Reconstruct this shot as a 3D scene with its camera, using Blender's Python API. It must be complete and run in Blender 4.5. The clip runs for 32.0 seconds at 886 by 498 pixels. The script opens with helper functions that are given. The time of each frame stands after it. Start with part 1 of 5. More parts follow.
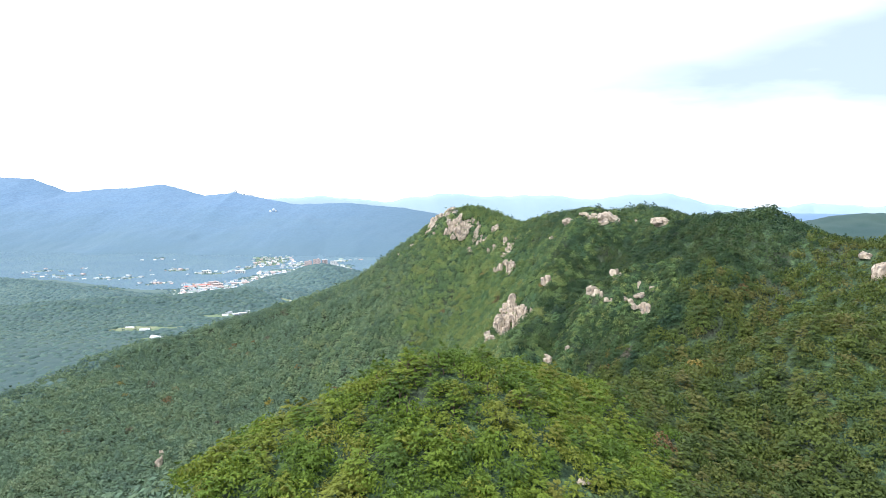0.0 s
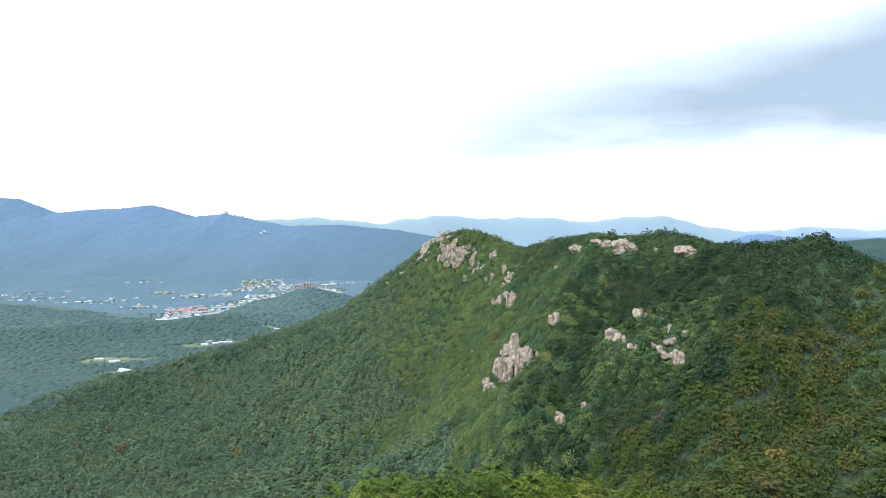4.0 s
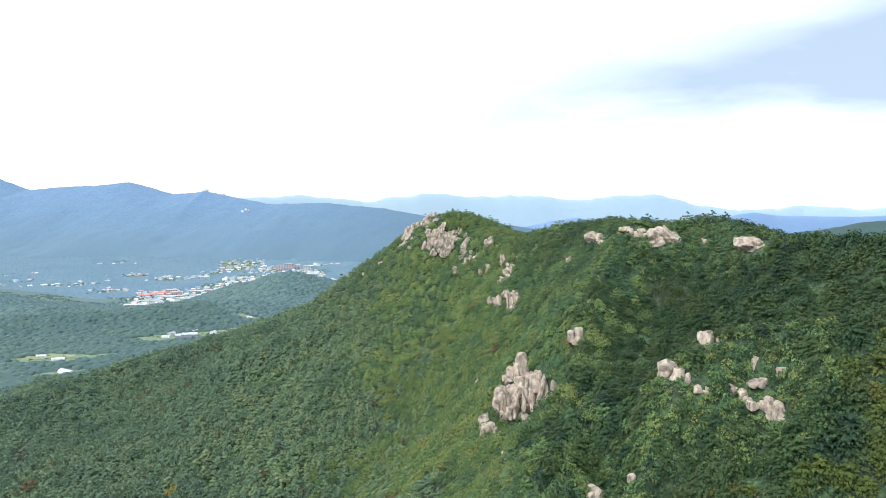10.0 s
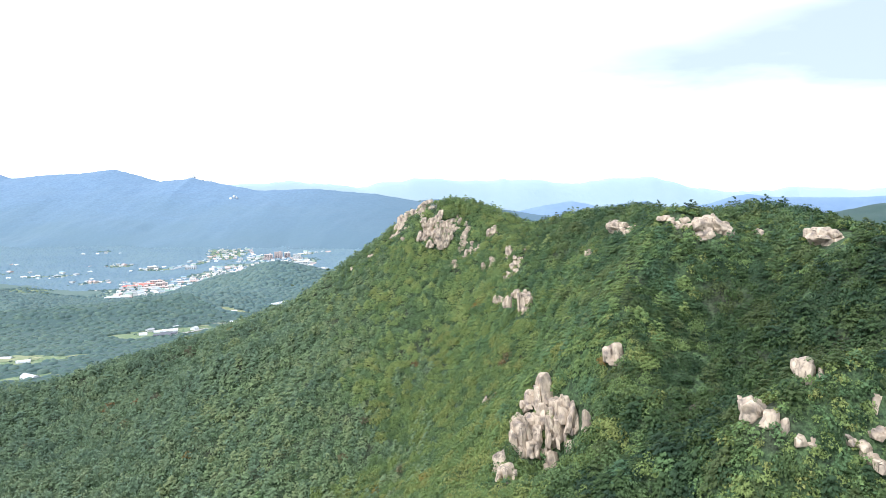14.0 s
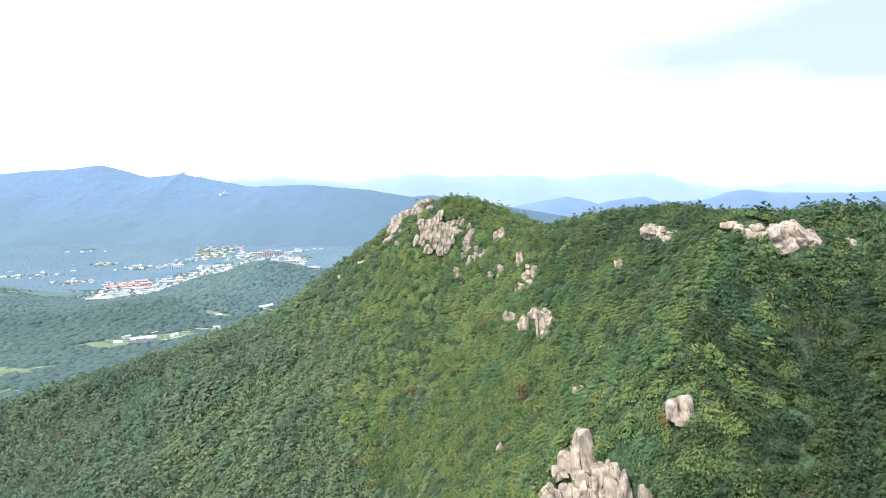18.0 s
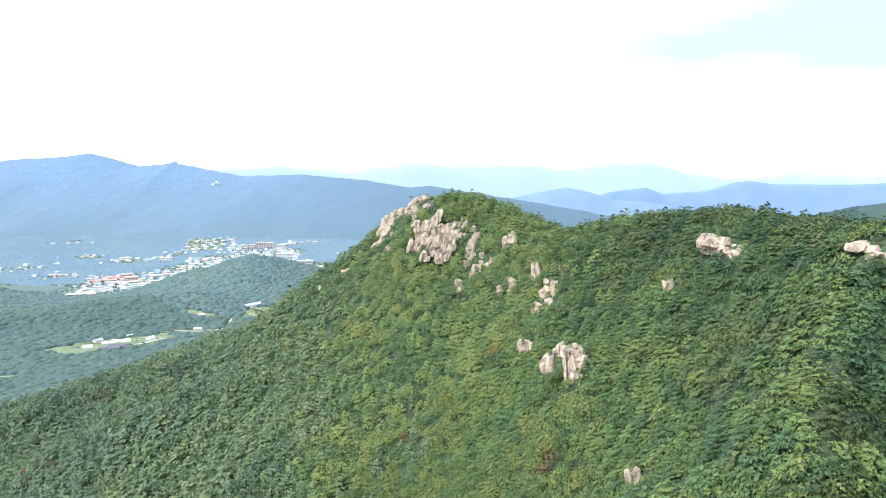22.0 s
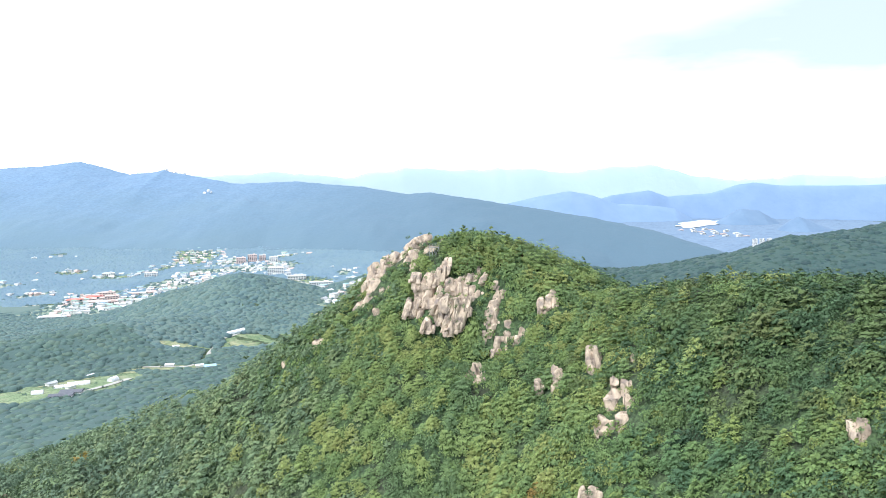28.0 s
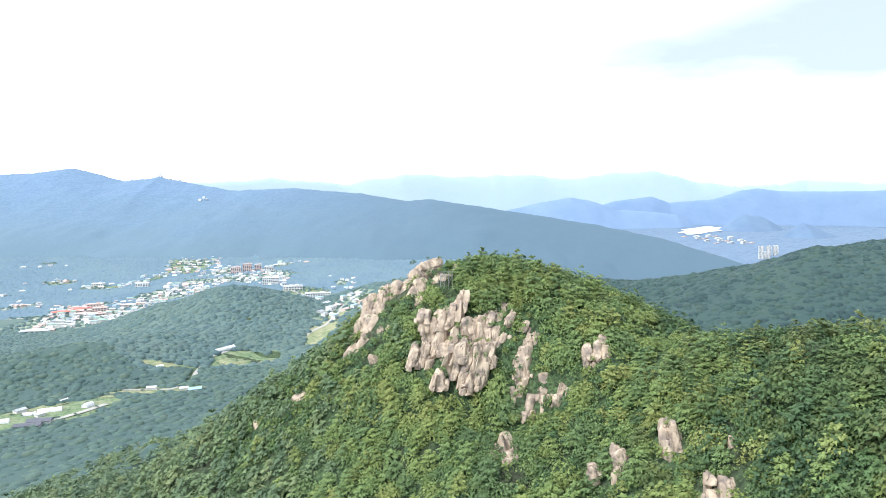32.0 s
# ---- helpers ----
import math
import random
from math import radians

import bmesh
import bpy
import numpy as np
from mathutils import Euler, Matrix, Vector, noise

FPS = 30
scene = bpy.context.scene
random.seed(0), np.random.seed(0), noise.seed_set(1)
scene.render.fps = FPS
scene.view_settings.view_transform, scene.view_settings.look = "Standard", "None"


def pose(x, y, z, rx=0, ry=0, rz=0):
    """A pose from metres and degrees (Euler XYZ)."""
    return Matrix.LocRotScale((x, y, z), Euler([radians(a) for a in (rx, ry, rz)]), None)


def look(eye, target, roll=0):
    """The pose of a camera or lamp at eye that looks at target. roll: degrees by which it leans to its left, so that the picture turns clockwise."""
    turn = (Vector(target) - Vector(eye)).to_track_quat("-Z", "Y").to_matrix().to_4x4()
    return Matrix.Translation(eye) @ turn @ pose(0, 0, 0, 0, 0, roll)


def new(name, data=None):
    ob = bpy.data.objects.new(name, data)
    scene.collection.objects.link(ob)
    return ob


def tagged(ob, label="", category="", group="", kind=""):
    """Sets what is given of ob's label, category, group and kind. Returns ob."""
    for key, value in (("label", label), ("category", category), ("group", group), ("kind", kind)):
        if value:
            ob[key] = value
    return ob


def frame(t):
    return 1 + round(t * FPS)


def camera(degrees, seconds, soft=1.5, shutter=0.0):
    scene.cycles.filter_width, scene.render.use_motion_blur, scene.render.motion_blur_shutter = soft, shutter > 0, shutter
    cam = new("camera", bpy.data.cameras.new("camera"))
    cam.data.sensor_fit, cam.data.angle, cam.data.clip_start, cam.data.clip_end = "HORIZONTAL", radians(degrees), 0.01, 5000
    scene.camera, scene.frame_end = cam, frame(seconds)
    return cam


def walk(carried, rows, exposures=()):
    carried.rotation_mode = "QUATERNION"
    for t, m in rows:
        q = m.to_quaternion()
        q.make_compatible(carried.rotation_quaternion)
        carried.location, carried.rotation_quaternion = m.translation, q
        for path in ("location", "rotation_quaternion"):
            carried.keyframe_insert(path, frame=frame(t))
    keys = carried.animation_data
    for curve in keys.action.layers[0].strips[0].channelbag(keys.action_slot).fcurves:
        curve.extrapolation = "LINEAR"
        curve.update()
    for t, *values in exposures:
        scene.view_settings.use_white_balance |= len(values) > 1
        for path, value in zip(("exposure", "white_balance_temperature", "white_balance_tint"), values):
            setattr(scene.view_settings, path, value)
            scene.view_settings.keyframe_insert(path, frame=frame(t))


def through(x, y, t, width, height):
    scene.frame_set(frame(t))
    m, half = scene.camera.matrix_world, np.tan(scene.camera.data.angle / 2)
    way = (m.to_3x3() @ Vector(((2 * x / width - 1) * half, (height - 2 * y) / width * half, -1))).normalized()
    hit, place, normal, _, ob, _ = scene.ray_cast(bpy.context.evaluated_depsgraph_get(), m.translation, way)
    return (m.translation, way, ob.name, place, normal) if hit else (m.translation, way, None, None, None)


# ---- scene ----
# seconds, x, y, z, tilt from straight down, turn to the left, roll
PATH = [
    (0, -0.01, -448.00, 280.15, 86.237, 0.245, 0.19),
    (0.5, 0.01, -441.23, 280.35, 86.599, 0.271, 0.21),
    (1, 0.04, -434.46, 280.55, 86.941, 0.299, 0.24),
    (1.5, 0.09, -427.68, 280.77, 87.248, 0.312, 0.26),
    (2, 0.19, -420.89, 280.99, 87.503, 0.294, 0.28),
    (2.5, 0.33, -414.08, 281.23, 87.686, 0.230, 0.31),
    (3, 0.53, -407.26, 281.49, 87.820, 0.100, 0.34),
    (3.5, 0.80, -400.40, 281.77, 87.925, -0.061, 0.38),
    (4, 1.12, -393.49, 282.07, 88.065, -0.189, 0.42),
    (4.5, 1.48, -386.50, 282.37, 88.205, -0.280, 0.46),
    (5, 1.85, -379.40, 282.66, 88.279, -0.354, 0.50),
    (5.5, 2.21, -372.16, 282.93, 88.223, -0.426, 0.54),
    (6, 2.55, -364.75, 283.18, 88.021, -0.510, 0.58),
    (6.5, 2.85, -357.16, 283.39, 87.811, -0.591, 0.61),
    (7, 3.10, -349.44, 283.57, 87.576, -0.655, 0.64),
    (7.5, 3.30, -341.67, 283.73, 87.304, -0.702, 0.66),
    (8, 3.46, -333.92, 283.87, 87.010, -0.764, 0.66),
    (8.5, 3.56, -326.27, 284.01, 86.747, -0.843, 0.65),
    (9, 3.61, -318.77, 284.15, 86.551, -0.923, 0.62),
    (9.5, 3.61, -311.50, 284.30, 86.393, -1.019, 0.57),
    (10, 3.55, -304.43, 284.45, 86.216, -1.132, 0.51),
    (10.5, 3.45, -297.56, 284.60, 86.015, -1.231, 0.43),
    (11, 3.29, -290.86, 284.74, 85.829, -1.313, 0.34),
    (11.5, 3.09, -284.30, 284.86, 85.660, -1.394, 0.25),
    (12, 2.85, -277.87, 284.96, 85.491, -1.477, 0.17),
    (12.5, 2.56, -271.54, 285.03, 85.306, -1.559, 0.09),
    (13, 2.23, -265.28, 285.07, 85.109, -1.645, 0.02),
    (13.5, 1.86, -259.09, 285.08, 84.970, -1.707, -0.04),
    (14, 1.47, -252.91, 285.05, 84.925, -1.757, -0.08),
    (14.5, 1.08, -246.73, 285.03, 84.919, -1.873, -0.10),
    (15, 0.70, -240.51, 285.01, 84.918, -1.965, -0.12),
    (15.5, 0.36, -234.22, 285.02, 84.912, -2.024, -0.13),
    (16, 0.08, -227.82, 285.08, 84.890, -2.072, -0.13),
    (16.5, -0.14, -221.29, 285.20, 84.845, -2.135, -0.14),
    (17, -0.26, -214.59, 285.40, 84.769, -2.212, -0.14),
    (17.5, -0.28, -207.70, 285.68, 84.662, -2.241, -0.14),
    (18, -0.21, -200.65, 286.02, 84.548, -2.255, -0.14),
    (18.5, -0.08, -193.47, 286.37, 84.508, -2.302, -0.13),
    (19, 0.10, -186.20, 286.70, 84.531, -2.364, -0.11),
    (19.5, 0.31, -178.88, 286.97, 84.533, -2.421, -0.08),
    (20, 0.53, -171.49, 287.19, 84.491, -2.442, -0.04),
    (20.5, 0.77, -164.04, 287.41, 84.380, -2.445, 0.00),
    (21, 1.01, -156.52, 287.64, 84.159, -2.474, 0.04),
    (21.5, 1.25, -148.92, 287.91, 83.897, -2.468, 0.08),
    (22, 1.49, -141.24, 288.26, 83.702, -2.432, 0.10),
    (22.5, 1.73, -133.46, 288.71, 83.607, -2.430, 0.11),
    (23, 1.94, -125.59, 289.29, 83.575, -2.436, 0.09),
    (23.5, 2.14, -117.63, 290.02, 83.589, -2.443, 0.05),
    (24, 2.31, -109.63, 290.89, 83.649, -2.446, -0.01),
    (24.5, 2.44, -101.65, 291.88, 83.683, -2.418, -0.08),
    (25, 2.53, -93.74, 292.95, 83.640, -2.376, -0.15),
    (25.5, 2.56, -85.98, 294.09, 83.539, -2.355, -0.22),
    (26, 2.55, -78.39, 295.24, 83.513, -2.350, -0.28),
    (26.5, 2.50, -70.99, 296.35, 83.570, -2.359, -0.33),
    (27, 2.40, -63.82, 297.36, 83.677, -2.379, -0.38),
    (27.5, 2.27, -56.90, 298.22, 83.803, -2.412, -0.42),
    (28, 2.10, -50.26, 298.87, 83.925, -2.458, -0.44),
    (28.5, 1.91, -43.90, 299.28, 84.043, -2.508, -0.46),
    (29, 1.69, -37.74, 299.50, 84.134, -2.531, -0.46),
    (29.5, 1.45, -31.65, 299.60, 84.212, -2.540, -0.47),
    (30, 1.19, -25.53, 299.65, 84.291, -2.540, -0.47),
    (30.5, 0.92, -19.28, 299.73, 84.365, -2.536, -0.48),
    (31, 0.65, -12.92, 299.82, 84.418, -2.521, -0.49),
    (31.5, 0.36, -6.48, 299.93, 84.435, -2.505, -0.50),
    (32, 0.08, -0.00, 300.04, 84.433, -2.535, -0.51),
]
# stops by which the clip's own exposure rises and falls
EXPOSURES = [(0, 0.32, 5950, 9), (2, 0.04, 5850, 7), (6, -0.16, 5780, 6), (9, 0.0, 5850, 7), (13, 0.30, 5980, 10), (17, 0.38, 6020, 11), (19, 0.40, 6020, 11), (25, 0.52, 6050, 11), (28, 0.44, 6080, 10), (32, 0.38, 6150, 10)]
cam = camera(66.0, 32.0, 0.7)
walk(cam, [(t, pose(x, y, z, tilt, 0, turn) @ pose(0, 0, 0, 0, 0, roll)) for t, x, y, z, tilt, turn, roll in PATH], EXPOSURES)

# ---- light ----
SUN_UP, SUN_FROM = 50.0, 232.0          # height over the horizon; compass direction it shines from, clockwise from +y
sun = new("sun", bpy.data.lights.new("sun", "SUN"))
sun.data.energy, sun.data.angle, sun.data.color = 2.6, radians(2.0), (1.0, 0.95, 0.86)
_a, _e = radians(SUN_FROM), radians(SUN_UP)
sun.matrix_world = look((0, 0, 900), (-900 * math.sin(_a) * math.cos(_e), -900 * math.cos(_a) * math.cos(_e), 900 - 900 * math.sin(_e)))


def sky_world():
    """High thin cloud over a pale sky, with a few grey-blue cloud banks."""
    w = bpy.data.worlds.new("sky")
    scene.world = w
    w.use_nodes = True
    nt = w.node_tree
    n, ln = nt.nodes, nt.links
    n.clear()
    out, bg = n.new("ShaderNodeOutputWorld"), n.new("ShaderNodeBackground")
    ln.new(bg.outputs[0], out.inputs[0])
    sky = n.new("ShaderNodeTexSky")
    sky.sky_type, sky.sun_disc = "NISHITA", False
    sky.sun_elevation, sky.sun_rotation = radians(SUN_UP), radians(SUN_FROM)
    dim = n.new("ShaderNodeVectorMath")
    dim.operation = "SCALE"
    dim.inputs[3].default_value = 0.12
    ln.new(sky.outputs[0], dim.inputs[0])
    tc, sep = n.new("ShaderNodeTexCoord"), n.new("ShaderNodeSeparateXYZ")
    ln.new(tc.outputs["Generated"], sep.inputs[0])
    lift = n.new("ShaderNodeMath")
    lift.operation = "ADD"
    lift.inputs[1].default_value = 0.16
    ln.new(sep.outputs[2], lift.inputs[0])
    flat = n.new("ShaderNodeVectorMath")
    flat.operation = "DIVIDE"
    ln.new(tc.outputs["Generated"], flat.inputs[0])
    com = n.new("ShaderNodeCombineXYZ")
    for k in range(3):
        ln.new(lift.outputs[0], com.inputs[k])
    ln.new(com.outputs[0], flat.inputs[1])
    mp = n.new("ShaderNodeMapping")
    mp.inputs["Location"].default_value = CLOUD_SHIFT
    mp.inputs["Scale"].default_value = (0.42, 0.62, 0.0)
    ln.new(flat.outputs[0], mp.inputs[0])
    no = n.new("ShaderNodeTexNoise")
    no.inputs["Scale"].default_value, no.inputs["Detail"].default_value, no.inputs["Roughness"].default_value = 1.0, 7.0, 0.5
    no.inputs["Distortion"].default_value = 0.35
    ln.new(mp.outputs[0], no.inputs[0])
    east = n.new("ShaderNodeSeparateXYZ")
    ln.new(flat.outputs[0], east.inputs[0])
    thick = n.new("ShaderNodeMath")
    thick.operation = "MULTIPLY_ADD"
    thick.inputs[1].default_value = 0.16
    ln.new(east.outputs[0], thick.inputs[0])
    ln.new(no.outputs[0], thick.inputs[2])
    cr = n.new("ShaderNodeValToRGB")
    cr.color_ramp.elements[0].position, cr.color_ramp.elements[0].color = 0.52, (1.30, 1.32, 1.34, 1)
    cr.color_ramp.elements[1].position, cr.color_ramp.elements[1].color = 0.80, (0.54, 0.61, 0.70, 1)
    low = n.new("ShaderNodeMapRange")
    low.interpolation_type = "SMOOTHSTEP"
    low.inputs["From Min"].default_value, low.inputs["From Max"].default_value = 0.04, 0.15
    low.inputs["To Min"].default_value, low.inputs["To Max"].default_value = -0.22, 0.0
    ln.new(sep.outputs[2], low.inputs[0])
    both = n.new("ShaderNodeMath")
    both.operation = "ADD"
    ln.new(thick.outputs[0], both.inputs[0])
    ln.new(low.outputs[0], both.inputs[1])
    # one long bank that thickens towards the east
    def sums(op, p, q, third=None):
        node = n.new("ShaderNodeMath")
        node.operation = op
        for k, v in enumerate((p, q, third)):
            if isinstance(v, (int, float)):
                node.inputs[k].default_value = v
            elif v is not None:
                ln.new(v, node.inputs[k])
        return node.outputs[0]

    side = sums("DIVIDE", sep.outputs[0], sums("MAXIMUM", sep.outputs[1], 0.2))
    middle = sums("MULTIPLY_ADD", side, 0.10, 0.122)
    breadth = sums("MAXIMUM", sums("MULTIPLY_ADD", side, 0.10, 0.062), 0.035)
    wisp = n.new("ShaderNodeTexNoise")
    wisp.inputs["Scale"].default_value, wisp.inputs["Detail"].default_value, wisp.inputs["Roughness"].default_value = 3.0, 6.0, 0.55
    squash = n.new("ShaderNodeMapping")
    squash.inputs["Scale"].default_value = (1.0, 1.0, 4.0)
    ln.new(tc.outputs["Generated"], squash.inputs[0])
    ln.new(squash.outputs[0], wisp.inputs[0])
    uneven = sums("MULTIPLY_ADD", wisp.outputs[0], 0.16, -0.08)
    off = sums("DIVIDE", sums("ABSOLUTE", sums("SUBTRACT", sums("ADD", sep.outputs[2], uneven), middle), 0.0), breadth)
    bank = sums("MULTIPLY", sums("SUBTRACT", 1.0, sums("MINIMUM", off, 1.0)), sums("MINIMUM", sums("MAXIMUM", sums("MULTIPLY_ADD", side, 0.85, 0.42), 0.0), 1.0))
    ln.new(sums("MULTIPLY_ADD", sums("SMOOTH_MIN", bank, 0.6, 0.3), sums("MULTIPLY_ADD", wisp.outputs[0], 0.6, 0.02), sums("MULTIPLY_ADD", both.outputs[0], 0.45, 0.255)), cr.inputs[0])
    mix = n.new("ShaderNodeMix")
    mix.data_type = "RGBA"
    mix.inputs[0].default_value = 0.88
    ln.new(dim.outputs[0], mix.inputs[6])
    ln.new(cr.outputs[0], mix.inputs[7])
    ln.new(mix.outputs[2], bg.inputs[0])
    bg.inputs[1].default_value = SKY_STRENGTH


CLOUD_SHIFT, SKY_STRENGTH = (3.1, 0.4, 0.0), 1.2
sky_world()


# ---- materials ----
def material(name, low, high, rough=0.9, scale=1.0, detail=5.0, bump=0.0, bump_scale=None, third=None, third_scale=0.1, island=0.0, cell=0.0, metal=0.0, stretch=(1, 1, 1), third_at=(0.5, 0.7), grain=0.0, grain_scale=1.7):
    """Noise between two colours at one scale, a third colour in larger patches, relief, and tints by piece or by cell."""
    m = bpy.data.materials.new(name)
    m.use_nodes = True
    nt = m.node_tree
    n, ln = nt.nodes, nt.links
    b = n["Principled BSDF"]
    b.inputs["Roughness"].default_value, b.inputs["Metallic"].default_value = rough, metal
    geo = n.new("ShaderNodeNewGeometry")
    mp = n.new("ShaderNodeMapping")
    mp.inputs["Scale"].default_value = stretch
    ln.new(geo.outputs["Position"], mp.inputs[0])
    no = n.new("ShaderNodeTexNoise")
    no.inputs["Scale"].default_value, no.inputs["Detail"].default_value = scale, detail
    ln.new(mp.outputs[0], no.inputs[0])
    cr = n.new("ShaderNodeValToRGB")
    cr.color_ramp.elements[0].position, cr.color_ramp.elements[0].color = 0.32, (*low, 1)
    cr.color_ramp.elements[1].position, cr.color_ramp.elements[1].color = 0.68, (*high, 1)
    ln.new(no.outputs[0], cr.inputs[0])
    colour = cr.outputs[0]
    if third:
        n3 = n.new("ShaderNodeTexNoise")
        n3.inputs["Scale"].default_value, n3.inputs["Detail"].default_value = third_scale, 3.0
        ln.new(geo.outputs["Position"], n3.inputs[0])
        r3 = n.new("ShaderNodeValToRGB")
        r3.color_ramp.elements[0].position, r3.color_ramp.elements[1].position = third_at
        ln.new(n3.outputs[0], r3.inputs[0])
        mx = n.new("ShaderNodeMix")
        mx.data_type = "RGBA"
        mx.inputs[7].default_value = (*third, 1)
        ln.new(r3.outputs[0], mx.inputs[0])
        ln.new(colour, mx.inputs[6])
        colour = mx.outputs[2]
    for amount, source in ((grain, "grain"), (island, "island"), (cell, "cell")):
        if amount:
            if source == "grain":
                ng = n.new("ShaderNodeTexNoise")
                ng.inputs["Scale"].default_value, ng.inputs["Detail"].default_value, ng.inputs["Roughness"].default_value = grain_scale, 3.0, 0.65
                ln.new(geo.outputs["Position"], ng.inputs[0])
                sharp = n.new("ShaderNodeMapRange")
                sharp.inputs["From Min"].default_value, sharp.inputs["From Max"].default_value = 0.36, 0.64
                ln.new(ng.outputs[0], sharp.inputs[0])
                value = sharp.outputs[0]
            elif source == "island":
                value = geo.outputs["Random Per Island"]
            else:
                vo = n.new("ShaderNodeTexVoronoi")
                vo.inputs["Scale"].default_value = 0.2
                ln.new(geo.outputs["Position"], vo.inputs["Vector"])
                sp = n.new("ShaderNodeSeparateColor")
                ln.new(vo.outputs["Color"], sp.inputs[0])
                value = sp.outputs[0]
            mr = n.new("ShaderNodeMapRange")
            mr.inputs["To Min"].default_value, mr.inputs["To Max"].default_value = 1 - amount, 1 + amount
            ln.new(value, mr.inputs[0])
            hs = n.new("ShaderNodeHueSaturation")
            ln.new(mr.outputs[0], hs.inputs["Value"])
            ln.new(colour, hs.inputs["Color"])
            colour = hs.outputs[0]
    ln.new(colour, b.inputs["Base Color"])
    if bump:
        nb = n.new("ShaderNodeTexNoise")
        nb.inputs["Scale"].default_value, nb.inputs["Detail"].default_value = bump_scale or scale * 3, 6.0
        ln.new(mp.outputs[0], nb.inputs[0])
        bp = n.new("ShaderNodeBump")
        bp.inputs["Strength"].default_value, bp.inputs["Distance"].default_value = 1.0, bump
        ln.new(nb.outputs[0], bp.inputs["Height"])
        ln.new(bp.outputs[0], b.inputs["Normal"])
    return m


def granite_material():
    """Pinkish granite: grain, rusty and grey weathering, upright streaks and dark lines along the joints."""
    m = material("weathered granite", (0.35, 0.278, 0.212), (0.63, 0.520, 0.405), 0.88, 0.55, 9, bump=0.2, bump_scale=1.6, third=(0.215, 0.180, 0.160), third_scale=0.42, third_at=(0.46, 0.70), stretch=(1, 1, 0.35))
    nt = m.node_tree
    n, ln = nt.nodes, nt.links
    b = n["Principled BSDF"]
    colour, normal = b.inputs["Base Color"].links[0].from_socket, b.inputs["Normal"].links[0].from_node
    geo = n.new("ShaderNodeNewGeometry")
    patchy = n.new("ShaderNodeTexNoise")
    patchy.inputs["Scale"].default_value, patchy.inputs["Detail"].default_value = 0.5, 4.0
    ln.new(geo.outputs["Position"], patchy.inputs[0])
    where = n.new("ShaderNodeMapRange")
    where.inputs["From Min"].default_value, where.inputs["From Max"].default_value = 0.40, 0.64
    ln.new(patchy.outputs[0], where.inputs[0])
    for scale, stretch, edge, dark in ((0.40, (1, 1, 0.10), 0.026, (0.20, 0.165, 0.14)), (1.0, (1, 1, 0.06), 0.040, (0.33, 0.265, 0.22))):
        wob = n.new("ShaderNodeTexNoise")
        wob.inputs["Scale"].default_value = 0.8
        ln.new(geo.outputs["Position"], wob.inputs[0])
        add = n.new("ShaderNodeVectorMath")
        add.operation = "MULTIPLY_ADD"
        add.inputs[1].default_value = (1.1, 1.1, 1.1)
        ln.new(wob.outputs["Color"], add.inputs[0])
        ln.new(geo.outputs["Position"], add.inputs[2])
        mp = n.new("ShaderNodeMapping")
        mp.inputs["Scale"].default_value, mp.inputs["Rotation"].default_value = stretch, (0, radians(-17), 0)
        ln.new(add.outputs[0], mp.inputs[0])
        vo = n.new("ShaderNodeTexVoronoi")
        vo.feature = "DISTANCE_TO_EDGE"
        vo.inputs["Scale"].default_value = scale
        ln.new(mp.outputs[0], vo.inputs["Vector"])
        ramp = n.new("ShaderNodeValToRGB")
        ramp.color_ramp.elements[0].position, ramp.color_ramp.elements[0].color = edge * 0.35, (1, 1, 1, 1)
        ramp.color_ramp.elements[1].position, ramp.color_ramp.elements[1].color = edge, (0, 0, 0, 1)
        ln.new(vo.outputs[0], ramp.inputs[0])
        mx = n.new("ShaderNodeMix")
        mx.data_type = "RGBA"
        mx.inputs[7].default_value = (*dark, 1)
        part_way = n.new("ShaderNodeMath")
        part_way.operation = "MULTIPLY"
        ln.new(ramp.outputs[0], part_way.inputs[0])
        ln.new(where.outputs[0], part_way.inputs[1])
        ln.new(part_way.outputs[0], mx.inputs[0])
        ln.new(colour, mx.inputs[6])
        colour = mx.outputs[2]
        bp = n.new("ShaderNodeBump")
        bp.invert = True
        bp.inputs["Strength"].default_value, bp.inputs["Distance"].default_value = 0.8, 0.35
        ln.new(part_way.outputs[0], bp.inputs["Height"])
        ln.new(normal.outputs[0], bp.inputs["Normal"])
        normal = bp
    ln.new(colour, b.inputs["Base Color"])
    ln.new(normal.outputs[0], b.inputs["Normal"])
    return m


